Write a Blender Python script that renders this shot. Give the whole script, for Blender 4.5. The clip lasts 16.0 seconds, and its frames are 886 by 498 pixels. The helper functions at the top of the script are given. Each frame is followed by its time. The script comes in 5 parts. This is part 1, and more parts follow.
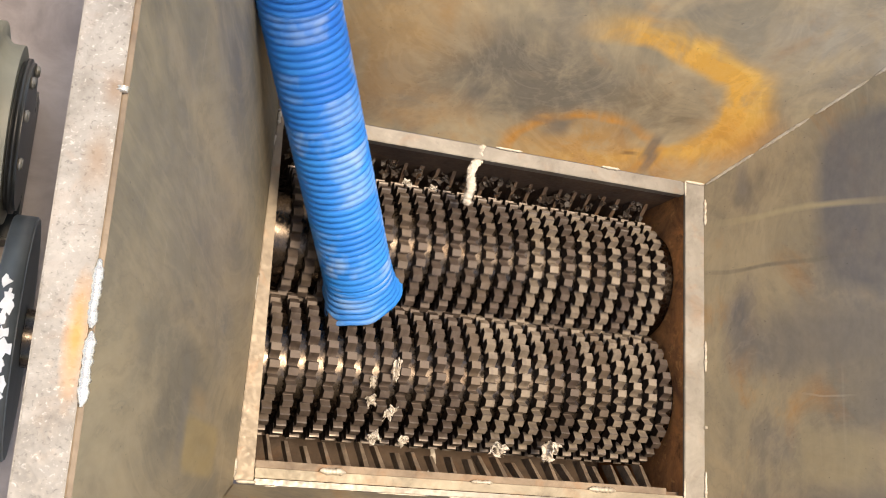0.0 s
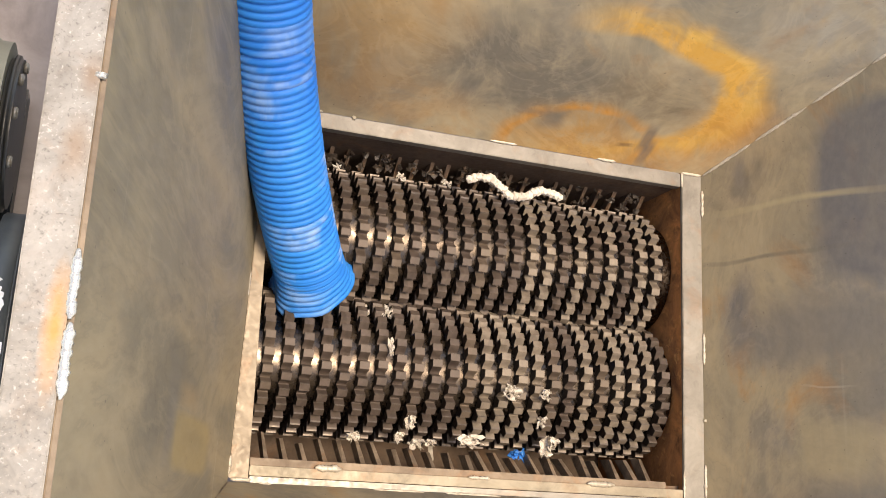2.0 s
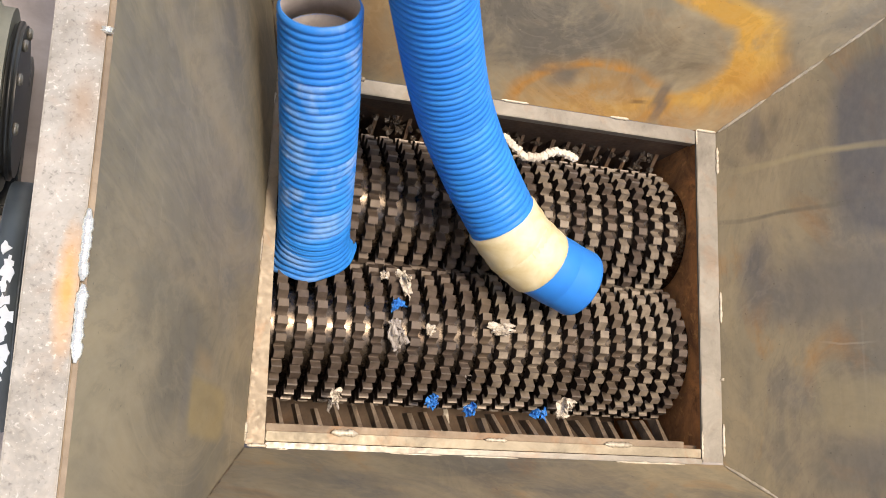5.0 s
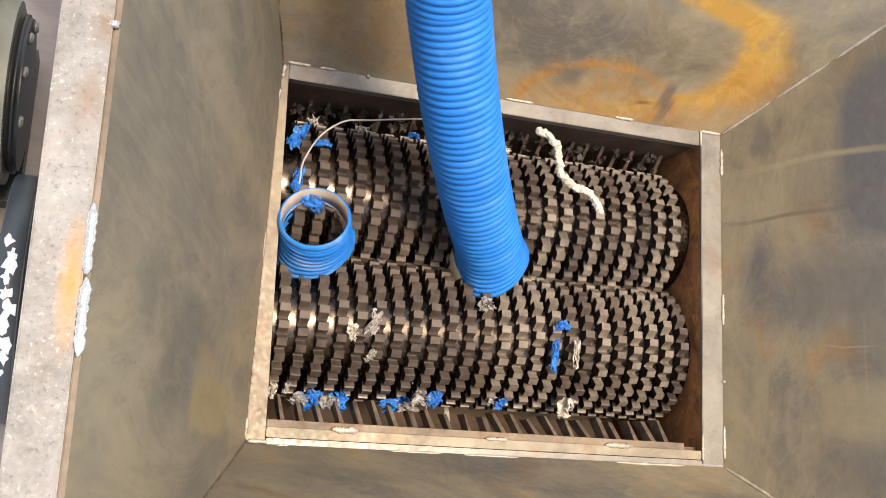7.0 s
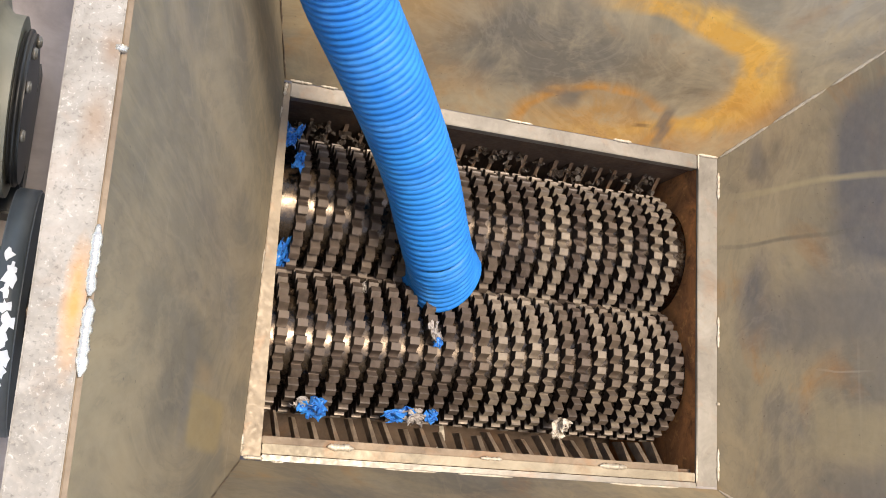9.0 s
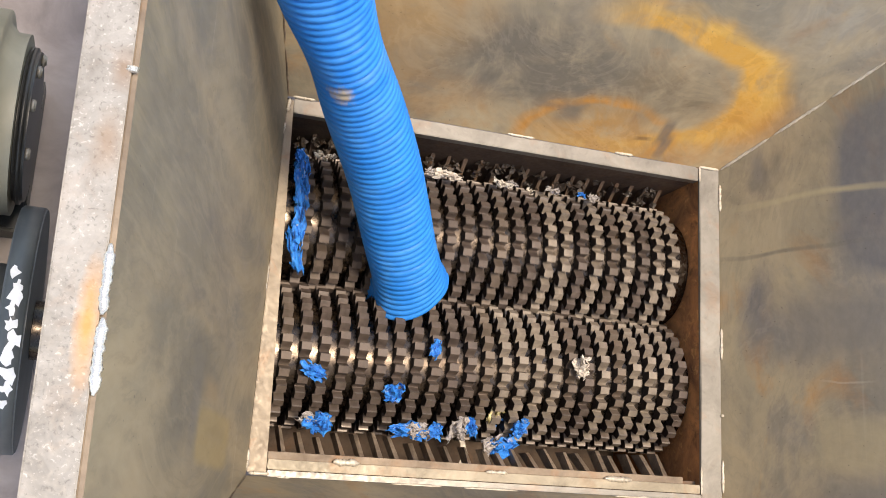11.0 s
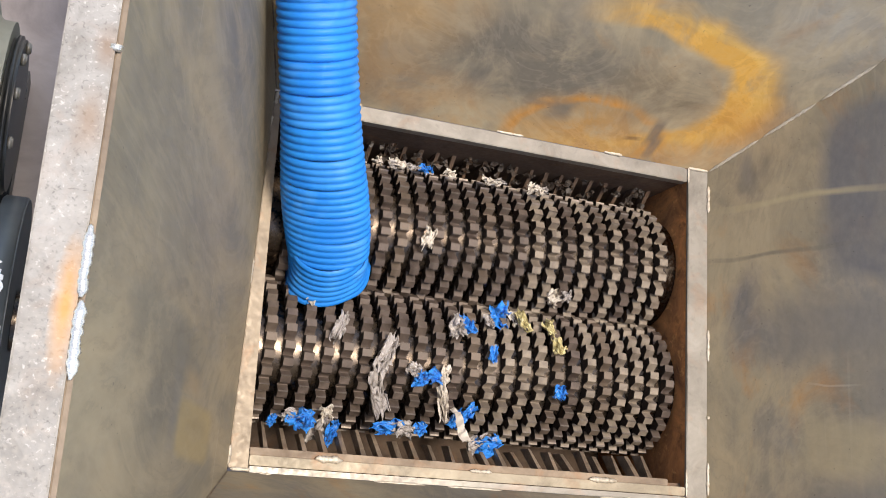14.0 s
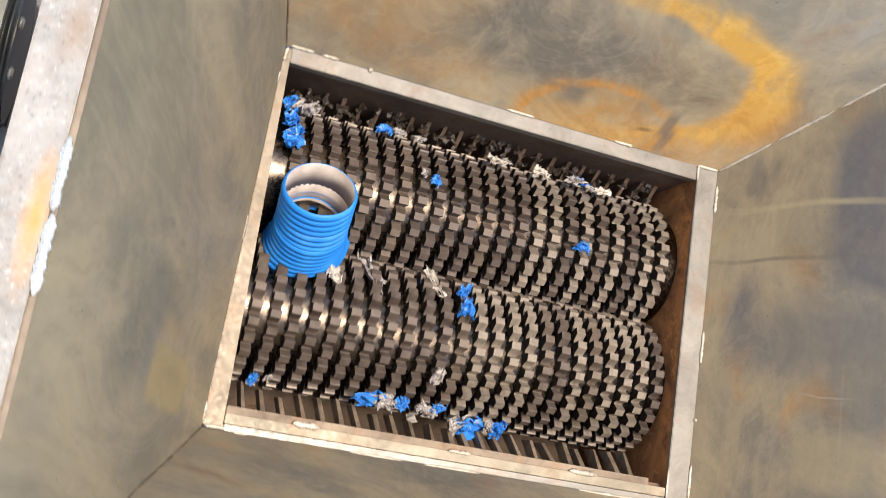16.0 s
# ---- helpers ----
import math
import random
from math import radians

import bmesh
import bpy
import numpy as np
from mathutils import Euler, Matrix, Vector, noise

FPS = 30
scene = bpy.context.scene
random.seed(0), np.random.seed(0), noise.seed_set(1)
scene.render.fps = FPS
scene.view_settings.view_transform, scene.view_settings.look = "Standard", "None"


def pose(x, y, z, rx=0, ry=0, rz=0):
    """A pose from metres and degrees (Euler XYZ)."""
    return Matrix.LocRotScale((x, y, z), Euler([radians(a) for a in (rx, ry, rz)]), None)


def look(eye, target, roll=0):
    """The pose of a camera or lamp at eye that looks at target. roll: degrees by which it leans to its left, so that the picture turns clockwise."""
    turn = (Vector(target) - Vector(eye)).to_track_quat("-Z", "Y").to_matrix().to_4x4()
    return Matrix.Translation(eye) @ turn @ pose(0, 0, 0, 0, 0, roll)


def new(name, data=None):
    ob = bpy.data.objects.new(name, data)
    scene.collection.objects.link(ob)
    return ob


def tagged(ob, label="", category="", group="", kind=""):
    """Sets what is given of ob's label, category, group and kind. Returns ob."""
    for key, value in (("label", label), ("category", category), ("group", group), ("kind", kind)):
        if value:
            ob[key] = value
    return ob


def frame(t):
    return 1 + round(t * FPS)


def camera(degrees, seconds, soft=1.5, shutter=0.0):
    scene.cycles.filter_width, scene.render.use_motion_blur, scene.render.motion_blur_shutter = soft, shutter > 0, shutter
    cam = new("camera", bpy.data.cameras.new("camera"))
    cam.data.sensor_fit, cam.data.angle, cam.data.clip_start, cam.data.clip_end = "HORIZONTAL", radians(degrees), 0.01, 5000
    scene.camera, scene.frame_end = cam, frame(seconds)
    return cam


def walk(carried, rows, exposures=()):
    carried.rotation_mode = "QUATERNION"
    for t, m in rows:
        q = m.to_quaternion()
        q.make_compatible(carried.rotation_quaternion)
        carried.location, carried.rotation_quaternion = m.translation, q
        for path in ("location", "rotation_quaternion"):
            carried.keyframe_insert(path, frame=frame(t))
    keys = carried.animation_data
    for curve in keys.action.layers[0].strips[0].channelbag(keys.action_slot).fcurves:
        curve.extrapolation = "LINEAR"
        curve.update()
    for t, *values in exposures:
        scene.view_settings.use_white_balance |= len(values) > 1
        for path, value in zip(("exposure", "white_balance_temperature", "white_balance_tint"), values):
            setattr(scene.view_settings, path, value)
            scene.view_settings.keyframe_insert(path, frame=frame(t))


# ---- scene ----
cam = camera(46.93, 16.0, soft=0.9, shutter=0.5)
PATH = [
    (0, (-0.297, -0.046, 1.696), (0.341, 0.431, -0.139), 59.0),
    (0.5, (-0.296, -0.051, 1.701), (0.363, 0.437, -0.123), 58.5),
    (1, (-0.292, -0.049, 1.691), (0.361, 0.438, -0.136), 58.8),
    (1.5, (-0.287, -0.05, 1.682), (0.357, 0.431, -0.15), 58.7),
    (2, (-0.28, -0.052, 1.683), (0.356, 0.425, -0.152), 58.3),
    (2.5, (-0.278, -0.054, 1.673), (0.348, 0.414, -0.168), 58.2),
    (3, (-0.285, -0.052, 1.675), (0.337, 0.411, -0.168), 58.3),
    (3.5, (-0.285, -0.054, 1.67), (0.34, 0.395, -0.176), 58.8),
    (4, (-0.286, -0.057, 1.666), (0.342, 0.377, -0.183), 59.5),
    (4.5, (-0.281, -0.057, 1.659), (0.348, 0.364, -0.192), 60.1),
    (7, (-0.282, -0.057, 1.658), (0.343, 0.354, -0.197), 61.3),
    (7.5, (-0.284, -0.053, 1.66), (0.345, 0.366, -0.192), 61.4),
    (8, (-0.286, -0.053, 1.662), (0.342, 0.372, -0.188), 61.2),
    (8.5, (-0.287, -0.051, 1.665), (0.342, 0.382, -0.184), 61.1),
    (11, (-0.298, -0.049, 1.671), (0.329, 0.413, -0.171), 58.9),
    (11.5, (-0.299, -0.051, 1.67), (0.33, 0.423, -0.168), 58.4),
    (12, (-0.297, -0.051, 1.667), (0.331, 0.43, -0.17), 58.3),
    (12.5, (-0.296, -0.051, 1.668), (0.328, 0.429, -0.17), 58.4),
    (13, (-0.291, -0.054, 1.668), (0.335, 0.426, -0.17), 58.4),
    (13.5, (-0.291, -0.051, 1.658), (0.344, 0.423, -0.178), 59.2),
    (14, (-0.293, -0.058, 1.655), (0.358, 0.413, -0.176), 60.2),
    (14.5, (-0.286, -0.06, 1.65), (0.38, 0.412, -0.176), 60.8),
    (15, (-0.284, -0.053, 1.65), (0.384, 0.415, -0.176), 61.0),
    (15.5, (-0.286, -0.05, 1.651), (0.383, 0.415, -0.176), 61.8),
    (16, (-0.269, -0.079, 1.619), (0.382, 0.378, -0.217), 66.1),
]
walk(cam, [(t, look(eye, target, roll)) for t, eye, target, roll in PATH], [(0, 1.39, 9150, 12), (2.5, 1.38, 8950, 13), (4.5, 1.35, 8650, 12), (8.5, 1.39, 8350, 11), (11.5, 1.36, 8000, 11), (13, 1.29, 7550, 11), (15, 1.40, 7700, 10), (16, 1.54, 7700, 10)])

# ---- world and light ----
world = bpy.data.worlds.new("workshop_sky")
scene.world = world
world.use_nodes = True
wn = world.node_tree.nodes
sky = wn.new("ShaderNodeTexSky")
sky.sky_type = "NISHITA"
sky.sun_disc = False
SUN_ELEV, SUN_AZ = radians(84), radians(92)
sky.sun_elevation, sky.sun_rotation = SUN_ELEV, SUN_AZ
wn["Background"].inputs[1].default_value = 0.15
world.node_tree.links.new(sky.outputs[0], wn["Background"].inputs[0])
sun_data = bpy.data.lights.new("sun", "SUN")
sun_data.energy, sun_data.angle, sun_data.color = 1.5, radians(15), (1.0, 0.94, 0.86)
sun = new("sun", sun_data)
sun.matrix_world = look((0.74, 0.30, 4.0), (0.3, 0.30, 0))


# ---- materials ----
def material(name, rough=0.6, metal=0.0):
    m = bpy.data.materials.new(name)
    m.use_nodes = True
    b = m.node_tree.nodes["Principled BSDF"]
    b.inputs["Roughness"].default_value, b.inputs["Metallic"].default_value = rough, metal
    return m, m.node_tree.nodes, m.node_tree.links, b


def coords(n, l, scale=(1, 1, 1), source="Object"):
    tc, mp = n.new("ShaderNodeTexCoord"), n.new("ShaderNodeMapping")
    mp.inputs["Scale"].default_value = scale
    l.new(tc.outputs[source], mp.inputs[0])
    return mp.outputs[0]


def noise_tex(n, l, vec, scale, detail=6, rough=0.6, distort=0.0):
    t = n.new("ShaderNodeTexNoise")
    t.inputs["Scale"].default_value, t.inputs["Detail"].default_value = scale, detail
    t.inputs["Roughness"].default_value, t.inputs["Distortion"].default_value = rough, distort
    l.new(vec, t.inputs["Vector"])
    return t.outputs[0]


def ramp(n, l, fac, stops):
    r = n.new("ShaderNodeValToRGB")
    els = r.color_ramp.elements
    while len(els) < len(stops):
        els.new(0.5)
    for e, (p, c) in zip(els, stops):
        e.position, e.color = p, (*c, 1) if len(c) == 3 else c
    l.new(fac, r.inputs[0])
    return r.outputs[0]


def mix(n, l, fac, a, b, mode="MIX"):
    m = n.new("ShaderNodeMix")
    m.data_type, m.blend_type = "RGBA", mode
    for sock, v in ((m.inputs[0], fac), (m.inputs[6], a), (m.inputs[7], b)):
        if isinstance(v, (int, float)):
            sock.default_value = v
        elif isinstance(v, tuple):
            sock.default_value = (*v, 1)
        else:
            l.new(v, sock)
    return m.outputs[2]


def bump(n, l, b, height, strength=0.3, dist=0.001):
    bp = n.new("ShaderNodeBump")
    bp.inputs["Strength"].default_value, bp.inputs["Distance"].default_value = strength, dist
    l.new(height, bp.inputs["Height"])
    l.new(bp.outputs[0], b.inputs["Normal"])


def axis_mask(n, l, sep, cx, cz, rx, rz, axes="XZ"):
    """Distance from a point in units of two radii, in the plane of two axes."""
    out = []
    for ax, c, r in ((axes[0], cx, rx), (axes[1], cz, rz)):
        m = n.new("ShaderNodeMath")
        m.operation = "SUBTRACT"
        l.new(sep.outputs[ax], m.inputs[0])
        m.inputs[1].default_value = c
        d = n.new("ShaderNodeMath")
        d.operation = "DIVIDE"
        l.new(m.outputs[0], d.inputs[0])
        d.inputs[1].default_value = r
        out.append(d.outputs[0])
    cb = n.new("ShaderNodeCombineXYZ")
    l.new(out[0], cb.inputs[0])
    l.new(out[1], cb.inputs[1])
    ln = n.new("ShaderNodeVectorMath")
    ln.operation = "LENGTH"
    l.new(cb.outputs[0], ln.inputs[0])
    return ln.outputs["Value"]


def math_node(n, l, op, a, b=0.0):
    m = n.new("ShaderNodeMath")
    m.operation = op
    for k, v in enumerate((a, b)):
        if isinstance(v, (int, float)):
            m.inputs[k].default_value = v
        else:
            l.new(v, m.inputs[k])
    return m.outputs[0]


GREY3 = lambda v: (v, v, v)


def plate_material(name, rust, seed, streak=(1, 1, 1), tone=1.0, marks=(), zones=(), scratch=0.35, wisps=0.16):
    """Oily hot-rolled sheet: grey-olive mill scale with soft smears, rust, stains and patches of their own shape.
    marks: (centre, centre, radius, radius, axes, ring start, ring end, colour, strength).
    zones: patches with a clear edge: (centre, centre, half size, half size, axes, softness, colour, strength)."""
    m, n, l, b = material(name, 0.42, 0.12)
    raw = coords(n, l)
    v = coords(n, l, streak)
    mp = n.new("ShaderNodeVectorMath")
    mp.inputs[1].default_value = (seed, seed * 2.3, seed * 0.7)
    l.new(v, mp.inputs[0])
    v = mp.outputs[0]
    big = noise_tex(n, l, v, 2.2, 5, 0.55, 1.2)
    mid = noise_tex(n, l, v, 5, 5, 0.52, 1.4)
    fine = noise_tex(n, l, v, 70, 5, 0.65)
    base = ramp(n, l, big, [(0.36, tuple(tone * c for c in (0.19, 0.18, 0.155))), (0.5, tuple(tone * c for c in (0.26, 0.23, 0.17))), (0.62, tuple(tone * c for c in (0.36, 0.31, 0.215)))])
    base = mix(n, l, ramp(n, l, mid, [(0.45, GREY3(0)), (0.62, GREY3(0.75))]), base, tuple(tone * c for c in (0.40, 0.33, 0.22)))
    smear = noise_tex(n, l, v, 1.7, 5, 0.5, 2.4)
    base = mix(n, l, ramp(n, l, smear, [(0.47, GREY3(0)), (0.53, GREY3(0.42)), (0.62, GREY3(0.08))]), base, tuple(tone * c for c in (0.47, 0.37, 0.235)))
    smear2 = noise_tex(n, l, v, 3.4, 6, 0.55, 1.6)
    base = mix(n, l, ramp(n, l, smear2, [(0.36, GREY3(0.45)), (0.45, GREY3(0))]), base, tuple(tone * c for c in (0.15, 0.145, 0.14)))
    dark = ramp(n, l, noise_tex(n, l, v, 3.1, 5, 0.55, 1.3), [(0.55, GREY3(0)), (0.66, GREY3(0.45))])
    base = mix(n, l, dark, base, tuple(tone * c for c in (0.11, 0.105, 0.10)))
    if rust:
        rmask = ramp(n, l, noise_tex(n, l, v, 3.4, 9, 0.6, 2.6), [(0.56 - rust * 0.1, GREY3(0)), (0.80 - rust * 0.1, GREY3(0.75))])
        base = mix(n, l, rmask, base, ramp(n, l, mid, [(0.35, (0.30, 0.135, 0.045)), (0.65, (0.50, 0.26, 0.08))]))
    # warped coordinates for the stains
    warp = n.new("ShaderNodeTexNoise")
    warp.inputs["Scale"].default_value, warp.inputs["Detail"].default_value = 5.0, 3
    l.new(v, warp.inputs["Vector"])
    off = n.new("ShaderNodeVectorMath")
    off.operation = "MULTIPLY_ADD"
    l.new(warp.outputs["Color"], off.inputs[0])
    off.inputs[1].default_value = (0.10, 0.10, 0.10)
    l.new(raw, off.inputs[2])
    sep = n.new("ShaderNodeSeparateXYZ")
    l.new(off.outputs[0], sep.inputs[0])
    wisp = noise_tex(n, l, v, 4.2, 9, 0.62, 3.2)
    for cx, cz, rx, rz, axes, r0, r1, col, k, *gate in marks:
        d = axis_mask(n, l, sep, cx + 0.05, cz + 0.05, rx, rz, axes)
        w = (r1 - r0)
        stops = [(max(0, r0 - 0.35 * w) / 3, GREY3(0)), (r0 / 3, GREY3(0.75)), ((r0 + 0.35 * w) / 3, GREY3(1)), (r1 / 3, GREY3(0.5)), ((r1 + 0.6 * w) / 3, GREY3(0))]
        msk = ramp(n, l, math_node(n, l, "DIVIDE", d, 3.0), stops)
        msk = math_node(n, l, "MULTIPLY", msk, ramp(n, l, noise_tex(n, l, v, 7, 6, 0.6, 1.6), [(0.31, GREY3(0.22 * k)), (0.58, GREY3(k))]))
        if gate:
            msk = math_node(n, l, "MULTIPLY", msk, ramp(n, l, sep.outputs["X"], [(gate[0], GREY3(0)), (gate[1], GREY3(1))]))
        base = mix(n, l, msk, base, mix(n, l, ramp(n, l, wisp, [(0.44, GREY3(0)), (0.50, GREY3(0.35)), (0.56, GREY3(0))]), col, tuple(1.3 * c for c in col)))
    base = mix(n, l, ramp(n, l, wisp, [(0.45, GREY3(0)), (0.485, GREY3(wisps)), (0.52, GREY3(0)), (0.60, GREY3(0)), (0.63, GREY3(0.7 * wisps)), (0.66, GREY3(0))]), base, tuple(tone * c for c in (0.50, 0.41, 0.28)))
    base = mix(n, l, ramp(n, l, wisp, [(0.36, GREY3(0)), (0.385, GREY3(wisps)), (0.42, GREY3(0)), (0.53, GREY3(0)), (0.545, GREY3(0.8 * wisps)), (0.57, GREY3(0))]), base, tuple(tone * c for c in (0.12, 0.11, 0.095)))
    near = n.new("ShaderNodeVectorMath")
    near.operation = "MULTIPLY_ADD"
    l.new(warp.outputs["Color"], near.inputs[0])
    near.inputs[1].default_value = (0.03, 0.03, 0.03)
    l.new(raw, near.inputs[2])
    sep2 = n.new("ShaderNodeSeparateXYZ")
    l.new(near.outputs[0], sep2.inputs[0])
    for cx, cz, rx, rz, axes, soft, col, k in zones:
        powers = []
        for ax, c, r in ((axes[0], cx, rx), (axes[1], cz, rz)):
            q = math_node(n, l, "DIVIDE", math_node(n, l, "SUBTRACT", sep2.outputs[ax], c + 0.015), r)
            powers.append(math_node(n, l, "POWER", math_node(n, l, "ABSOLUTE", q), 5.0))
        d = math_node(n, l, "POWER", math_node(n, l, "ADD", *powers), 1 / 5)
        msk = ramp(n, l, math_node(n, l, "DIVIDE", d, 3.0), [((1 - soft) / 3, GREY3(k)), ((1 + soft) / 3, GREY3(0))])
        msk = math_node(n, l, "MULTIPLY", msk, ramp(n, l, mid, [(0.3, GREY3(0.65)), (0.6, GREY3(1))]))
        base = mix(n, l, msk, base, col)
    base = mix(n, l, 0.06, base, ramp(n, l, fine, [(0.3, GREY3(0.06)), (0.7, (0.5, 0.46, 0.38))]))
    speck = noise_tex(n, l, raw, 160, 2, 0.4)
    base = mix(n, l, ramp(n, l, speck, [(0.73, GREY3(0)), (0.78, GREY3(0.4))]), base, (0.06, 0.055, 0.05))
    scr = n.new("ShaderNodeMapping")
    scr.inputs["Scale"].default_value, scr.inputs["Rotation"].default_value = (1.2, 1.2, 34), (0.5, 0.4, 0.2)
    l.new(raw, scr.inputs[0])
    base = mix(n, l, ramp(n, l, noise_tex(n, l, scr.outputs[0], 2.2, 2, 0.5), [(0.70, GREY3(0)), (0.74, GREY3(scratch))]), base, (0.55, 0.50, 0.42))
    l.new(base, b.inputs["Base Color"])
    l.new(ramp(n, l, mid, [(0.3, GREY3(0.50)), (0.7, GREY3(0.70))]), b.inputs["Roughness"])
    b.inputs["Specular IOR Level"].default_value = 0.35
    bump(n, l, b, fine, 0.08)
    return m


def steel_material(name, dark, light, rust, rough=0.4, metal=0.7, scale=1.0, marks=(), pit=(55, 1.0)):
    m, n, l, b = material(name, rough, metal)
    v = coords(n, l, (scale, scale, scale))
    a = noise_tex(n, l, v, 9, 6, 0.65, 0.8)
    f = noise_tex(n, l, v, 120, 4, 0.6)
    base = ramp(n, l, a, [(0.3, dark), (0.7, light)])
    base = mix(n, l, ramp(n, l, noise_tex(n, l, v, 14, 6, 0.6, 1.0), [(0.55, (0, 0, 0)), (0.75, (rust,) * 3)]), base, (0.30, 0.13, 0.045))
    pits = noise_tex(n, l, v, pit[0], 4, 0.55, 0.4)
    base = mix(n, l, ramp(n, l, pits, [(0.58, GREY3(0)), (0.72, GREY3(0.25 * pit[1]))]), base, tuple(0.45 * c for c in dark))
    base = mix(n, l, ramp(n, l, pits, [(0.28, GREY3(0.2 * pit[1])), (0.40, GREY3(0))]), base, tuple(min(1, (1.35 if pit[1] < 2.2 else 1.75) * c) for c in light))
    sep = n.new("ShaderNodeSeparateXYZ")
    l.new(v, sep.inputs[0])
    for cx, cy, rx, ry, axes, col, k in marks:
        d = math_node(n, l, "ADD", axis_mask(n, l, sep, cx * scale, cy * scale, rx * scale, ry * scale, axes), math_node(n, l, "MULTIPLY", a, 0.9))
        base = mix(n, l, ramp(n, l, math_node(n, l, "DIVIDE", d, 3.0), [(0.2, GREY3(k)), (0.52, GREY3(0))]), base, col)
    l.new(base, b.inputs["Base Color"])
    l.new(ramp(n, l, f, [(0.3, (rough - 0.1,) * 3), (0.7, (rough + 0.15,) * 3)]), b.inputs["Roughness"])
    bump(n, l, b, f, 0.12)
    return m


ORANGE, AMBER, SLATE, TAN = (0.50, 0.235, 0.05), (0.66, 0.37, 0.08), (0.115, 0.11, 0.11), (0.36, 0.26, 0.12)
MAT_BACK = plate_material("oily_plate_rust_swirl", 0.25, 1.7, tone=1.12, scratch=0.0, wisps=0.10, marks=[
    (0.36, 0.15, 0.26, 0.085, "XZ", 0.0, 0.85, (0.165, 0.15, 0.125), 1.4),
    (0.66, 0.15, 0.12, 0.07, "XZ", 0.0, 0.80, (0.20, 0.16, 0.11), 1.2),
    (0.56, 0.150, 0.225, 0.115, "XZ", 1.02, 1.34, AMBER, 1.5, 0.46, 0.64),
    (0.58, 0.160, 0.245, 0.125, "XZ", 1.04, 1.14, (0.70, 0.44, 0.12), 0.9, 0.50, 0.70),
    (0.84, 0.10, 0.10, 0.07, "XZ", 0.0, 0.9, ORANGE, 0.6),
    (0.54, 0.030, 0.15, 0.085, "XZ", 0.0, 0.80, (0.44, 0.255, 0.095), 1.15),
    (0.55, 0.028, 0.155, 0.090, "XZ", 0.86, 1.02, ORANGE, 1.0),
    (0.74, 0.02, 0.10, 0.03, "XZ", 0.0, 0.9, ORANGE, 0.7),
    (0.08, 0.20, 0.15, 0.10, "XZ", 0.0, 0.9, (0.42, 0.27, 0.12), 0.9),
    (0.20, 0.06, 0.14, 0.05, "XZ", 0.0, 0.8, (0.42, 0.25, 0.11), 0.6),
    (0.08, 0.10, 0.10, 0.10, "XZ", 0.0, 0.8, (0.34, 0.20, 0.09), 0.6),
    (0.95, 0.34, 0.22, 0.10, "XZ", 0.0, 0.8, (0.29, 0.29, 0.27), 0.9)],
    zones=[(0.480, 0.074, 0.022, 0.018, "XZ", 0.5, (0.15, 0.14, 0.125), 0.8), (0.440, 0.080, 0.030, 0.006, "XZ", 0.6, (0.16, 0.14, 0.12), 0.6),
           (0.683, 0.062, 0.011, 0.030, "XZ", 0.4, (0.14, 0.13, 0.12), 0.85), (0.698, 0.028, 0.010, 0.026, "XZ", 0.4, (0.16, 0.145, 0.13), 0.8),
           (0.645, 0.040, 0.016, 0.004, "XZ", 0.5, (0.16, 0.09, 0.05), 0.8), (0.300, 0.110, 0.018, 0.016, "XZ", 0.6, (0.14, 0.13, 0.12), 0.6)])
MAT_SIDE = plate_material("oily_plate", 0.10, 4.2, (1, 0.7, 1.2), 0.85, scratch=0.06, marks=[
    (0.35, 0.085, 0.06, 0.03, "YZ", 0.0, 0.9, (0.15, 0.14, 0.135), 1.0),
    (0.27, 0.10, 0.05, 0.05, "YZ", 0.0, 0.9, (0.17, 0.16, 0.15), 1.0),
    (0.50, 0.12, 0.08, 0.06, "YZ", 0.0, 0.9, (0.33, 0.28, 0.19), 0.8),
    (0.36, 0.28, 0.08, 0.08, "YZ", 0.0, 0.9, (0.18, 0.175, 0.165), 0.9),
    (0.08, 0.12, 0.035, 0.04, "YZ", 0.0, 0.9, (0.17, 0.16, 0.15), 0.8)],
    zones=[(0.16, 0.34, 0.05, 0.10, "YZ", 0.5, (0.14, 0.137, 0.135), 0.7), (-0.03, 0.30, 0.045, 0.14, "YZ", 0.5, (0.145, 0.14, 0.135), 0.7),
           # first here: the big boxy blue-grey patch, darker than the plate
           (0.53, 0.38, 0.17, 0.175, "YZ", 0.08, (0.118, 0.12, 0.13), 0.95), (0.275, 0.25, 0.065, 0.15, "YZ", 0.5, (0.14, 0.137, 0.135), 0.7),
           (0.07, 0.22, 0.045, 0.055, "YZ", 0.25, (0.36, 0.30, 0.19), 0.65), (0.525, 0.18, 0.005, 0.12, "YZ", 0.7, (0.42, 0.36, 0.22), 0.7),
           (0.425, 0.12, 0.0035, 0.10, "YZ", 0.6, (0.13, 0.12, 0.10), 0.7), (0.60, 0.07, 0.03, 0.010, "YZ", 0.5, (0.18, 0.165, 0.15), 0.7),
           (0.58, 0.085, 0.02, 0.004, "YZ", 0.6, (0.15, 0.13, 0.11), 0.7), (0.175, 0.215, 0.0016, 0.03, "YZ", 0.6, (0.60, 0.56, 0.48), 0.25)])
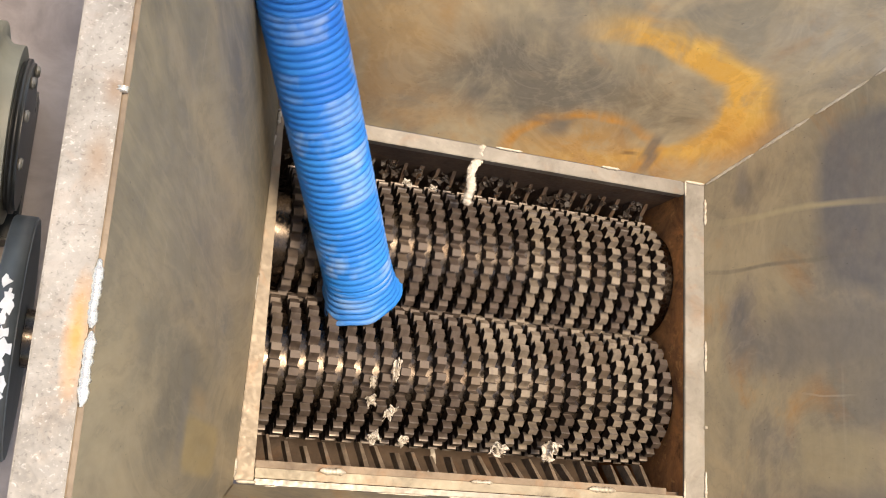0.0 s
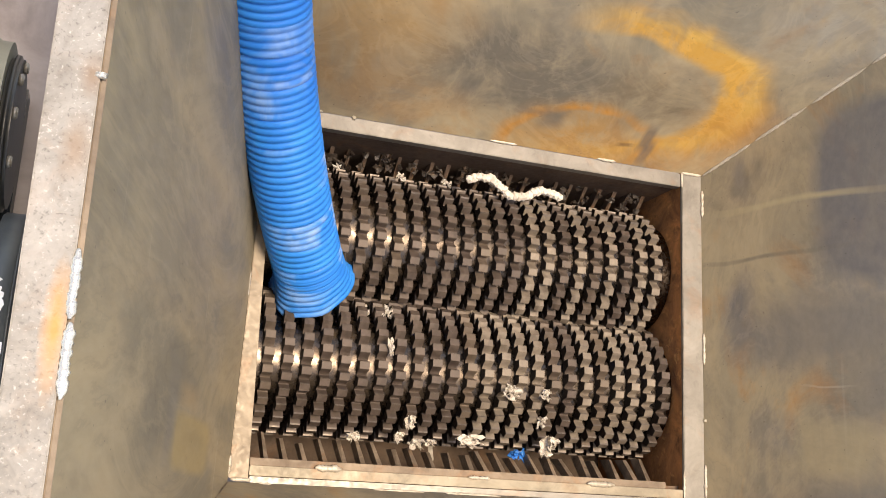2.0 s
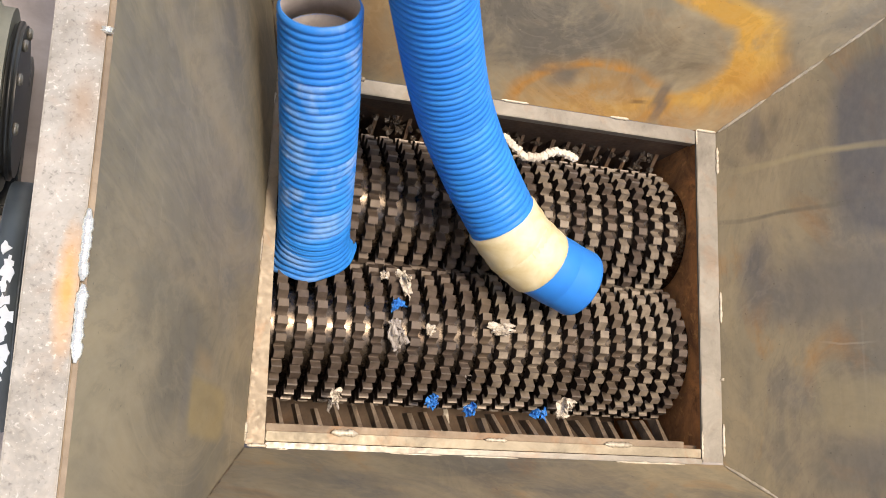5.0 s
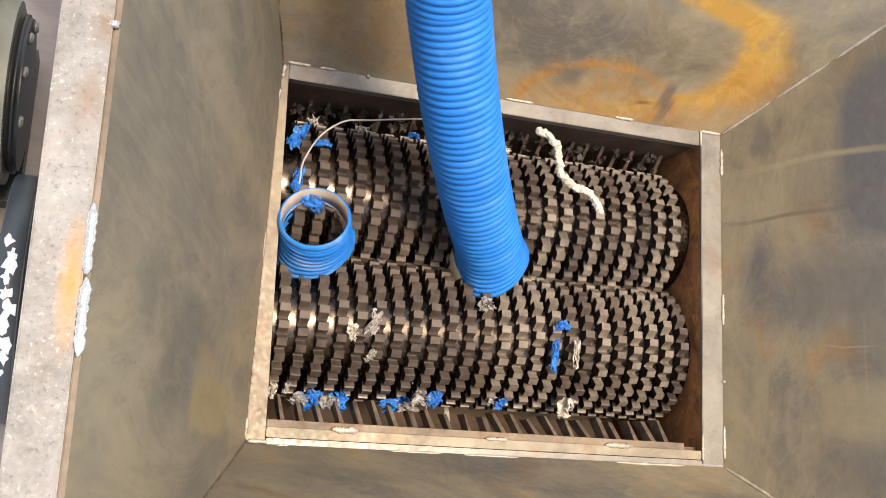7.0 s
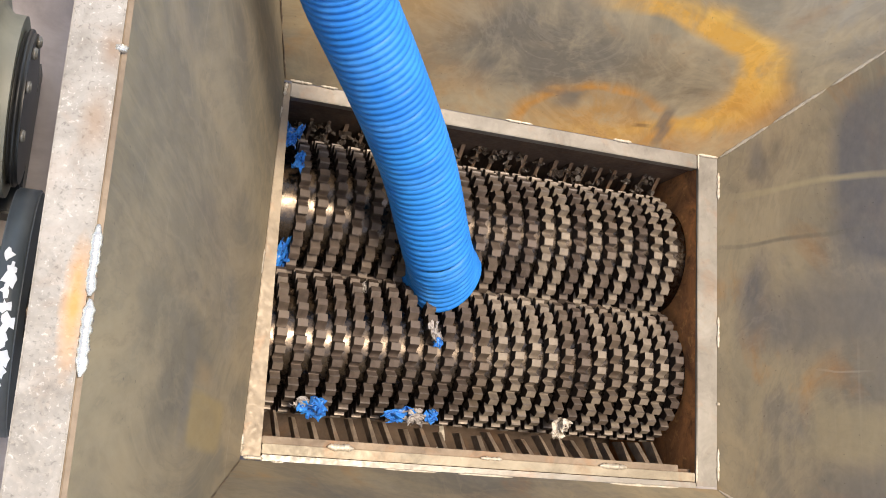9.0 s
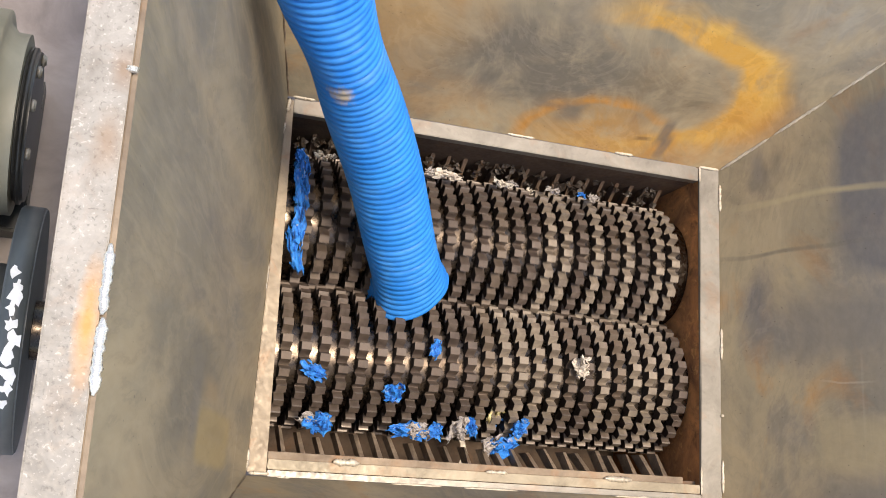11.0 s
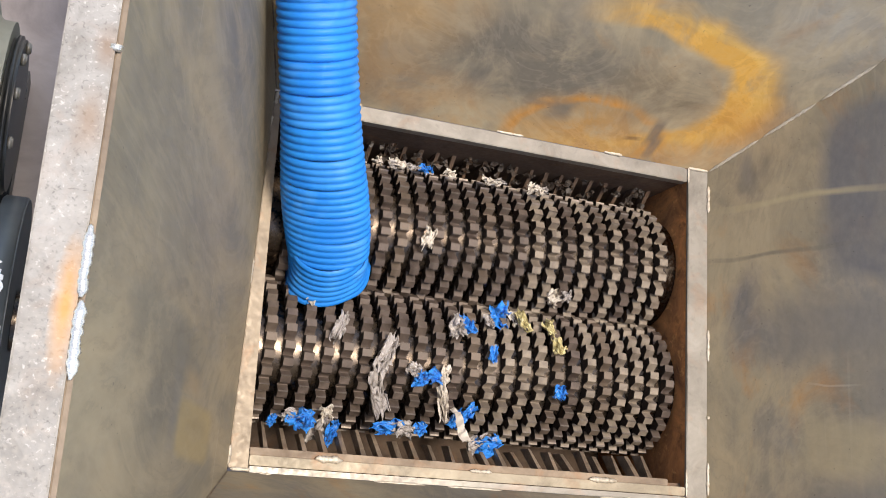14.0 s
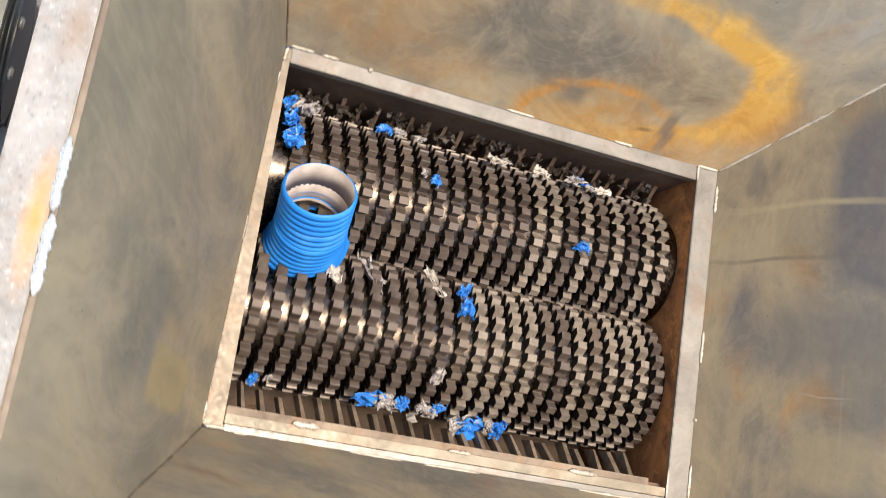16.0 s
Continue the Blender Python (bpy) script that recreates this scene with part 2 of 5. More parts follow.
MAT_LEFT = plate_material("oily_plate_olive", 0.0, 9.1, (1, 0.9, 0.24), 0.82, scratch=0.15, wisps=0.22, marks=[
    (0.22, 0.48, 0.025, 0.09, "YZ", 0.0, 0.9, SLATE, 0.6),
    (0.16, 0.30, 0.05, 0.10, "YZ", 0.0, 0.9, (0.17, 0.165, 0.15), 0.7)],
    zones=[(0.003, 0.352, 0.034, 0.13, "YZ", 0.14, (0.36, 0.275, 0.135), 0.8), (0.06, 0.40, 0.012, 0.05, "YZ", 0.6, (0.33, 0.24, 0.14), 0.6),
           (0.03, 0.50, 0.05, 0.025, "YZ", 0.5, (0.17, 0.17, 0.165), 0.5)])
MAT_BAR = steel_material("bright_bar_steel", (0.165, 0.153, 0.138), (0.295, 0.28, 0.255), 0.3, 0.42, 0.4)
MAT_BAR_RUST = steel_material("rusty_bar_steel", (0.16, 0.135, 0.098), (0.38, 0.33, 0.25), 0.5, 0.5, 0.15)
MAT_LEFTBAR = steel_material("rust_tinted_bar_steel", (0.17, 0.135, 0.10), (0.34, 0.28, 0.21), 0.75, 0.5, 0.15)
MAT_RIM = steel_material("pitted_flat_bar", (0.205, 0.19, 0.17), (0.37, 0.35, 0.325), 0.15, 0.6, 0.15, 2.2, pit=(130, 2.3), marks=[
    (-0.302, 0.055, 0.010, 0.05, "XY", (0.50, 0.25, 0.08), 0.95), (-0.305, 0.19, 0.012, 0.03, "XY", (0.26, 0.17, 0.11), 0.6), (-0.300, 0.25, 0.010, 0.02, "XY", (0.22, 0.14, 0.09), 0.7)])
MAT_RUSTLIP = steel_material("rusty_cut_edge", (0.13, 0.095, 0.07), (0.30, 0.23, 0.165), 0.5, 0.6, 0.1)
MAT_RUSTWALL = steel_material("rusty_chamber_plate", (0.19, 0.078, 0.036), (0.72, 0.31, 0.11), 0.6, 0.75, 0.0, 1.6, pit=(30, 2.5))
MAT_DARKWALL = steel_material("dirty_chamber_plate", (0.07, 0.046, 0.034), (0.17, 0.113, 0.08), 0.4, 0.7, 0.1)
MAT_WELD = steel_material("weld_bead", (0.30, 0.265, 0.215), (0.62, 0.57, 0.49), 0.35, 0.5, 0.25, 3)
MAT_SILVER = steel_material("silver_weld_metal", (0.46, 0.45, 0.42), (0.72, 0.70, 0.66), 0.12, 0.25, 0.6, 3)
MAT_CORE = steel_material("shaft_steel", (0.060, 0.048, 0.040), (0.100, 0.083, 0.071), 0.1, 0.24, 1.0, 1)
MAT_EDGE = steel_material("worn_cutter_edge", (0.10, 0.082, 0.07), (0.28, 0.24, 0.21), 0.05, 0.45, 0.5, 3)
# oily disc flanks, colour darkened to hold the shade between discs
MAT_SHADED_FLANK = steel_material("oily_grime_on_steel", (0.010, 0.007, 0.005), (0.036, 0.026, 0.020), 0.3, 0.5, 0.1, 2)
MAT_CRUMB = steel_material("greasy_crumb", (0.014, 0.010, 0.008), (0.06, 0.046, 0.038), 0.3, 0.5, 0.0, 4)
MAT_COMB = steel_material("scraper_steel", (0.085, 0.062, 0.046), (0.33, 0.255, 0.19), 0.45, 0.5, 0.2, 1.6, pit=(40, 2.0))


def cutter_material(name, lo, hi, metal):
    m, n, l, b = material(name, 0.42, metal)
    v = coords(n, l)
    info = n.new("ShaderNodeObjectInfo")
    a = noise_tex(n, l, v, 40, 6, 0.65, 0.6)
    base = ramp(n, l, a, [(0.3, lo), (0.7, hi)])
    tan = ramp(n, l, info.outputs["Random"], [(0.7, (0, 0, 0)), (1.0, (0.25, 0.25, 0.25))])
    base = mix(n, l, tan, base, (0.26, 0.20, 0.14))
    l.new(base, b.inputs["Base Color"])
    l.new(ramp(n, l, a, [(0.3, (0.46,) * 3), (0.7, (0.66,) * 3)]), b.inputs["Roughness"])
    bump(n, l, b, noise_tex(n, l, v, 220, 3, 0.6), 0.15, 0.0006)
    return m


MAT_CUTTER = cutter_material("cutter_steel", (0.054, 0.039, 0.032), (0.138, 0.106, 0.090), 0.25)
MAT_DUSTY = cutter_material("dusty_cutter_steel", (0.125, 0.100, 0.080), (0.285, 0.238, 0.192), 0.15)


def plastic(name, c1, c2, rough=0.38, scale=8):
    m, n, l, b = material(name, rough)
    v = coords(n, l)
    a = noise_tex(n, l, v, scale, 6, 0.6, 0.6)
    l.new(ramp(n, l, a, [(0.35, c1), (0.72, c2)]), b.inputs["Base Color"])
    bump(n, l, b, noise_tex(n, l, v, 90, 3), 0.1)
    return m


MAT_HOSE = plastic("blue_hose_plastic", (0.001, 0.20, 0.74), (0.004, 0.255, 0.84), 0.5)


def dusty_hose(name, k, smudge=False):
    """The same plastic with pale rubbed patches, different from section to section."""
    m, n, l, b = material(name, 0.48)
    b.inputs["Specular IOR Level"].default_value = 0.3
    info = n.new("ShaderNodeObjectInfo")
    add = n.new("ShaderNodeVectorMath")
    l.new(coords(n, l, (1, 1, 1)), add.inputs[0])
    l.new(info.outputs["Random"], add.inputs[1])
    a = noise_tex(n, l, add.outputs[0], 9, 7, 0.62, 1.2)
    big = noise_tex(n, l, add.outputs[0], 3.5, 3, 0.5, 0.5)
    base = ramp(n, l, a, [(0.35, (0.002, 0.20, 0.72)), (0.7, (0.008, 0.27, 0.82))])
    msk = math_node(n, l, "MULTIPLY", ramp(n, l, a, [(0.44, GREY3(0)), (0.66, GREY3(k))]), ramp(n, l, big, [(0.42, GREY3(0)), (0.60, GREY3(1))]))
    base = mix(n, l, msk, base, (0.48, 0.58, 0.68))
    if smudge:
        far = n.new("ShaderNodeVectorMath")
        far.operation = "DISTANCE"
        l.new(coords(n, l), far.inputs[0])
        far.inputs[1].default_value = (0.051, 0.028, 0.026)
        d = math_node(n, l, "ADD", math_node(n, l, "MULTIPLY", far.outputs["Value"], 14.0), math_node(n, l, "MULTIPLY", noise_tex(n, l, coords(n, l), 90, 4, 0.6), 0.5))
        base = mix(n, l, ramp(n, l, d, [(0.36, GREY3(0.9)), (0.56, GREY3(0))]), base, (0.50, 0.42, 0.27))
    l.new(base, b.inputs["Base Color"])
    bump(n, l, b, a, 0.15)
    return m


MAT_HOSE_RUBBED, MAT_HOSE_CLEANER = dusty_hose("blue_hose_plastic_rubbed", 0.65), dusty_hose("blue_hose_plastic_scuffed", 0.10)
MAT_HOSE_SMUDGED = dusty_hose("blue_hose_plastic_smudged", 0.2, True)
MAT_TAPE = plastic("cream_tape", (0.62, 0.52, 0.30), (0.78, 0.72, 0.55), 0.5, 20)
MAT_LINER = plastic("pale_grey_liner", (0.34, 0.29, 0.265), (0.60, 0.535, 0.50), 0.45, 14)


def scrap_material(name, grime, c1, c2, pale):
    """Shredded plastic: its colour, rubbed pale in places and smeared with grease."""
    m, n, l, b = material(name, 0.55)
    info = n.new("ShaderNodeObjectInfo")
    add = n.new("ShaderNodeVectorMath")
    l.new(coords(n, l), add.inputs[0])
    l.new(info.outputs["Random"], add.inputs[1])
    a = noise_tex(n, l, add.outputs[0], 2.2, 6, 0.65, 1.0)
    base = ramp(n, l, a, [(0.34, grime), (0.42, c1), (0.51, c2), (0.58, c2), (0.64, pale)])
    l.new(base, b.inputs["Base Color"])
    bump(n, l, b, noise_tex(n, l, add.outputs[0], 9, 4), 0.4, 0.02)
    return m


MAT_SCRAP_BLUE = scrap_material("blue_scrap", (0.02, 0.04, 0.10), (0.004, 0.15, 0.58), (0.008, 0.25, 0.80), (0.34, 0.41, 0.58))
MAT_SCRAP_CREAM = scrap_material("cream_scrap", (0.16, 0.13, 0.11), (0.48, 0.42, 0.36), (0.70, 0.65, 0.58), (0.78, 0.74, 0.68))
MAT_SCRAP_GREY = scrap_material("grey_scrap", (0.06, 0.05, 0.045), (0.25, 0.225, 0.215), (0.42, 0.39, 0.38), (0.60, 0.56, 0.54))
MAT_SCRAP_YELLOW = scrap_material("yellow_scrap", (0.20, 0.16, 0.08), (0.50, 0.43, 0.20), (0.70, 0.62, 0.34), (0.78, 0.73, 0.55))
MAT_DECK = plastic("dusty_deck_plate", (0.20, 0.165, 0.155), (0.36, 0.31, 0.29), 0.7, 7)
MAT_OLIVE = plastic("olive_grey_paint", (0.16, 0.16, 0.13), (0.24, 0.235, 0.19), 0.5, 6)
MAT_WIRE = plastic("grey_wire", (0.40, 0.38, 0.36), (0.60, 0.58, 0.55), 0.35, 20)
MAT_CONCRETE = plastic("grey_floor", (0.20, 0.17, 0.155), (0.33, 0.29, 0.265), 0.8, 5)
MAT_BLACK = plastic("black_paint", (0.012, 0.013, 0.014), (0.03, 0.032, 0.034), 0.4, 10)
MAT_GREYPAINT = plastic("dark_grey_paint", (0.05, 0.06, 0.068), (0.085, 0.095, 0.10), 0.45, 10)
MAT_WHITE = plastic("white_marker_paint", (0.70, 0.70, 0.70), (0.85, 0.85, 0.85), 0.6, 30)


# ---- mesh helpers ----
def part(name, bm, mat, parent=None, label=""):
    me = bpy.data.meshes.new(name)
    bm.to_mesh(me)
    bm.free()
    me.materials.append(mat)
    ob = new(name, me)
    ob.parent = parent
    if label:
        ob["label"] = label
    return ob


def thing(name, label, category, group="", kind="", at=(0, 0, 0)):
    ob = new(name)
    ob.location = at
    return tagged(ob, label, category, group, kind)


def hexa(bm, pts):
    """A solid with eight corners: four below, four above, in the same order."""
    v = [bm.verts.new(p) for p in pts]
    for f in ((3, 2, 1, 0), (4, 5, 6, 7), (0, 1, 5, 4), (1, 2, 6, 5), (2, 3, 7, 6), (3, 0, 4, 7)):
        bm.faces.new([v[i] for i in f])


def box_bm(x0, x1, y0, y1, z0, z1, bevel=0.0, bm=None):
    bm = bm or bmesh.new()
    hexa(bm, [(x0, y0, z0), (x1, y0, z0), (x1, y1, z0), (x0, y1, z0), (x0, y0, z1), (x1, y0, z1), (x1, y1, z1), (x0, y1, z1)])
    if bevel:
        bmesh.ops.bevel(bm, geom=bm.edges[:], offset=bevel, segments=2, affect="EDGES", clamp_overlap=True)
    return bm


def slab(corners, thick, cuts=24, wobble=0.0):
    """A sheet of steel over four corners, of a thickness along its back, slightly buckled."""
    bm = bmesh.new()
    a, b, c, d = [Vector(p) for p in corners]
    nrm = (b - a).cross(d - a).normalized()
    rows = []
    for side in (0, 1):
        grid = []
        for i in range(cuts + 1):
            u = i / cuts
            row = []
            for j in range(cuts + 1):
                w = j / cuts
                p = a.lerp(b, u).lerp(d.lerp(c, u), w)
                k = wobble * noise.noise(p * 2.0) * min(1, 6 * min(u, 1 - u)) * min(1, 6 * min(w, 1 - w))
                row.append(bm.verts.new(p + nrm * (k - side * thick)))
            grid.append(row)
        rows.append(grid)
    f, g = rows
    for i in range(cuts):
        for j in range(cuts):
            bm.faces.new((f[i][j], f[i + 1][j], f[i + 1][j + 1], f[i][j + 1]))
            bm.faces.new((g[i][j + 1], g[i + 1][j + 1], g[i + 1][j], g[i][j]))
    for i in range(cuts):
        bm.faces.new((f[i + 1][0], f[i][0], g[i][0], g[i + 1][0]))
        bm.faces.new((f[i][cuts], f[i + 1][cuts], g[i + 1][cuts], g[i][cuts]))
        bm.faces.new((f[0][i], f[0][i + 1], g[0][i + 1], g[0][i]))
        bm.faces.new((f[cuts][i + 1], f[cuts][i], g[cuts][i], g[cuts][i + 1]))
    bm.normal_update()
    for face in bm.faces:
        face.smooth = False
    return bm


def thicken(bm, t):
    """Gives an open sheet a back and closed edges."""
    bm.normal_update()
    front = bm.faces[:]
    edges = [(e.verts[0], e.verts[1]) for e in bm.edges if len(e.link_faces) == 1]
    back = {v: bm.verts.new(v.co - v.normal * t) for v in bm.verts[:]}
    for f in front:
        bm.faces.new([back[v] for v in reversed(f.verts)]).smooth = f.smooth
    for a, b in edges:
        bm.faces.new((a, b, back[b], back[a]))
    bmesh.ops.recalc_face_normals(bm, faces=bm.faces[:])


# ---- hopper ----
TOP = 0.90
XL, XR, YF, YB = -0.04, 0.845, -0.04, 0.605
XLB = -0.029
TXL, TXR, TYB = -0.295, 1.34, 1.07
TYFL, TYFR = -0.24, -0.60
hopper = thing("hopper", "open steel feed hopper of oily rust-smeared plates", "hopper")
T_PLATE = 0.008
part("back_plate", slab([(XLB, YB, 0), (XR, YB, 0), (TXR, TYB, TOP), (TXL, TYB, TOP)], T_PLATE, 28, 0.006), MAT_BACK, hopper, "olive-grey steel plate with swirls of orange rust")
part("side_plate", slab([(XR, YB, 0), (XR, YF, 0), (TXR, TYFR, TOP), (TXR, TYB, TOP)], T_PLATE, 28, 0.006), MAT_SIDE, hopper, "grey steel plate with dark oily smears")
part("side_plate", slab([(XL, YF, 0), (XLB, YB, 0), (TXL, TYB, TOP), (TXL, TYFL, TOP)], T_PLATE, 28, 0.004), MAT_LEFT, hopper, "olive-brown oily steel plate")
part("front_plate", slab([(XR, YF, 0), (XL, YF, 0), (TXL, TYFL, TOP), (TXR, TYFR, TOP)], T_PLATE, 28, 0.004), MAT_SIDE, hopper)
part("rim_bar", box_bm(TXL - 0.037, TXL + 0.0005, TYFL - 0.04, TYB + 0.05, TOP - 0.008, TOP + 0.004, 0.0015), MAT_RIM, hopper, "pitted pale grey flat bar with rust spots")
part("rim_bar", box_bm(TXR - 0.004, TXR + 0.034, TYFR - 0.04, TYB + 0.05, TOP - 0.008, TOP + 0.004, 0.0015), MAT_RIM, hopper)
part("rim_bar", box_bm(TXL + 0.002, TXR - 0.006, TYB, TYB + 0.038, TOP - 0.008, TOP + 0.004, 0.0015), MAT_RIM, hopper)
RIMF = bmesh.new()
hexa(RIMF, [(TXL + 0.002, TYFL - 0.036, TOP - 0.008), (TXR - 0.006, TYFR - 0.036, TOP - 0.008), (TXR - 0.006, TYFR, TOP - 0.008), (TXL + 0.002, TYFL, TOP - 0.008),
            (TXL + 0.002, TYFL - 0.036, TOP + 0.004), (TXR - 0.006, TYFR - 0.036, TOP + 0.004), (TXR - 0.006, TYFR, TOP + 0.004), (TXL + 0.002, TYFL, TOP + 0.004)])
part("rim_bar", RIMF, MAT_RIM, hopper)

part("plate_lip", box_bm(TXL + 0.0008, TXL + 0.0055, TYFL, TYB - 0.004, TOP - 0.012, TOP - 0.0015, 0.001), MAT_RUSTLIP, hopper, "rust-brown cut edge of the plate")

# ---- frame round the mouth ----
frame_thing = thing("mouth_frame", "welded steel bar frame at the hopper's mouth", "frame")
part("back_bar", box_bm(-0.0165, 0.799, 0.577, 0.6045, -0.02, 0.0, 0.0012), MAT_BAR, frame_thing)
part("right_bar", box_bm(0.80, 0.8445, -0.036, 0.6045, -0.006, 0.002, 0.0012), MAT_BAR, frame_thing)
LEFTB = bmesh.new()
hexa(LEFTB, [(-0.0395, -0.034, -0.02), (-0.008, -0.034, -0.02), (-0.0175, 0.6, -0.02), (-0.0285, 0.6, -0.02),
             (-0.0395, -0.034, 0.002), (-0.008, -0.034, 0.002), (-0.0175, 0.6, 0.002), (-0.0285, 0.6, 0.002)])
bmesh.ops.bevel(LEFTB, geom=LEFTB.edges[:], offset=0.0012, segments=2, affect="EDGES")
part("left_bar", LEFTB, MAT_LEFTBAR, frame_thing, "rust-tinted steel bar")
part("front_bar", box_bm(-0.0065, 0.799, -0.0285, -0.0125, -0.02, 0.0, 0.0012), MAT_BAR_RUST, frame_thing)
part("inner_strip", box_bm(-0.0065, 0.765, -0.0122, 0.0, -0.022, -0.005, 0.001), MAT_RUSTLIP, frame_thing, "rust-brown inner strip")
part("front_strip", box_bm(-0.0065, 0.799, -0.0395, -0.0298, -0.02, 0.002, 0.0012), MAT_BAR, frame_thing)

# ---- weld beads ----
def weld(a, b, r, seed, n=26):
    """A run of molten metal, swelling and narrowing along its line."""
    a, b = Vector(a), Vector(b)
    bm = bmesh.new()
    rings = []
    side = (b - a).normalized().cross(Vector((0, 0, 1)))
    for i in range(n + 1):
        u = i / n
        s = r * (1 + (0.35 if r > 0.0039 else 0.6) * noise.noise(Vector((u * n / 3, seed * 1.7, 0))) + 0.12 * math.sin(u * 50)) * min(1, 0.3 + 5 * min(u, 1 - u))
        c = a.lerp(b, u) + side * (0.25 * r * noise.noise(Vector((u * 5, seed, 7))))
        rings.append([bm.verts.new(c + side * (s * math.cos(2 * math.pi * k / 10)) + Vector((0, 0, 0.7 * s * math.sin(2 * math.pi * k / 10)))) for k in range(10)])
    for p, q in zip(rings, rings[1:]):
        for k in range(10):
            bm.faces.new((p[k], p[(k + 1) % 10], q[(k + 1) % 10], q[k])).smooth = True
    bm.faces.new(rings[0])
    bm.faces.new(rings[-1])
    bmesh.ops.recalc_face_normals(bm, faces=bm.faces[:])
    return bm


seed = 0
for a, b, r in (
        ((0.385, 0.606, 0.002), (0.440, 0.606, 0.002), 0.0032), ((0.610, 0.606, 0.002), (0.650, 0.606, 0.002), 0.0034),
        ((-0.02, 0.606, 0.002), (0.02, 0.606, 0.002), 0.0034), ((0.035, 0.606, 0.002), (0.065, 0.606, 0.002), 0.003), ((0.118, 0.604, 0.002), (0.126, 0.604, 0.002), 0.004),
        ((0.80, 0.606, 0.003), (0.844, 0.606, 0.003), 0.0036), ((0.80, 0.606, 0.002), (0.80, 0.575, 0.002), 0.0022),
        ((0.846, 0.575, 0.003), (0.846, 0.52, 0.003), 0.0034), ((0.846, 0.285, 0.003), (0.846, 0.225, 0.003), 0.0036),
        ((0.846, 0.121, 0.003), (0.846, 0.115, 0.003), 0.0042), ((0.846, 0.035, 0.003), (0.846, -0.025, 0.003), 0.0034), ((0.80, 0.02, 0.002), (0.80, -0.03, 0.002), 0.002),
        ((-0.0365, 0.305, 0.003), (-0.0375, 0.26, 0.003), 0.0036), ((-0.0255, 0.60, 0.004), (-0.0275, 0.575, 0.004), 0.0034), ((-0.030, 0.555, 0.003), (-0.032, 0.535, 0.003), 0.0026), ((-0.0395, 0.0, 0.003), (-0.0395, -0.03, 0.003), 0.003), ((-0.036, -0.036, 0.003), (-0.004, -0.036, 0.003), 0.003),
        ((0.01, -0.041, 0.004), (0.03, -0.041, 0.004), 0.0022), ((0.20, -0.041, 0.004), (0.29, -0.041, 0.004), 0.002), ((0.33, -0.041, 0.004), (0.43, -0.041, 0.004), 0.0022), ((0.62, -0.041, 0.004), (0.76, -0.041, 0.004), 0.0024),
        ((0.10, -0.011, 0.001), (0.145, -0.011, 0.001), 0.0052), ((0.37, -0.012, 0.001), (0.41, -0.012, 0.001), 0.003), ((0.60, -0.011, 0.0), (0.655, -0.011, 0.0), 0.0046),
        ((TXL + 0.002, 0.115, 0.903), (TXL + 0.002, 0.062, 0.903), 0.0040), ((TXL + 0.003, 0.06, 0.903), (TXL + 0.003, 0.004, 0.903), 0.0044), ((TXL + 0.001, 0.254, 0.903), (TXL + 0.001, 0.249, 0.903), 0.0045),
        ((TXL + 0.002, -0.14, 0.903), (TXL + 0.002, -0.142, 0.903), 0.0045)):
    seed += 1
    part("weld_bead", weld(a, b, r, seed), MAT_SILVER if a[2] > 0.5 else MAT_WELD, hopper)
for (c0, c1) in (((XR, YB, 0.003), (TXR, TYB, TOP)), ((XR, YF, 0.003), (TXR, TYFR, TOP)), ((XLB, YB, 0.003), (TXL, TYB, TOP)), ((XL, YF, 0.003), (TXL, TYFL, TOP))):
    c0, c1 = Vector(c0), Vector(c1)
    inward = Vector((0.4 - c0.x, 0.28 - c0.y, 0)).normalized() * 0.002
    for k in range(9):
        seed += 1
        u0, u1 = k / 9 + 0.004, (k + 0.93) / 9
        part("weld_bead", weld(c0.lerp(c1, u0) + inward, c0.lerp(c1, u1) + inward, 0.0048 if c0.x > 0.5 else 0.0024, seed, 60), MAT_WELD if c0.x > 0.5 else MAT_COMB, hopper)

# ---- cutting chamber ----
ZC, YC1, YC2 = -0.15, 0.177, 0.416
R_TIP, R_ROOT, R_CORE = 0.132, 0.1150, 0.1100
PITCH, N_DISC = 0.0332, 24
DISC_W = 0.0176
chamber = thing("cutting_chamber", "rusty steel cutting chamber under the mouth", "chamber")
part("end_wall", box_bm(0.802, 0.83, -0.03, 0.61, -0.34, -0.007), MAT_RUSTWALL, chamber, "orange-brown rusted end plate")
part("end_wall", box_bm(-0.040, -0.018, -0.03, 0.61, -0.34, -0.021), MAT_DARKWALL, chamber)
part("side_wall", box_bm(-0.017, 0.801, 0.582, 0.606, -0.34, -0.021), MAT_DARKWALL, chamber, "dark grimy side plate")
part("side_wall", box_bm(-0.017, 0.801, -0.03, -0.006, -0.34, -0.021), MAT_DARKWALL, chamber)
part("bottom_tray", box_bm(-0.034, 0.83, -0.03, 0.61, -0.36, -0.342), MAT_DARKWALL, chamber)


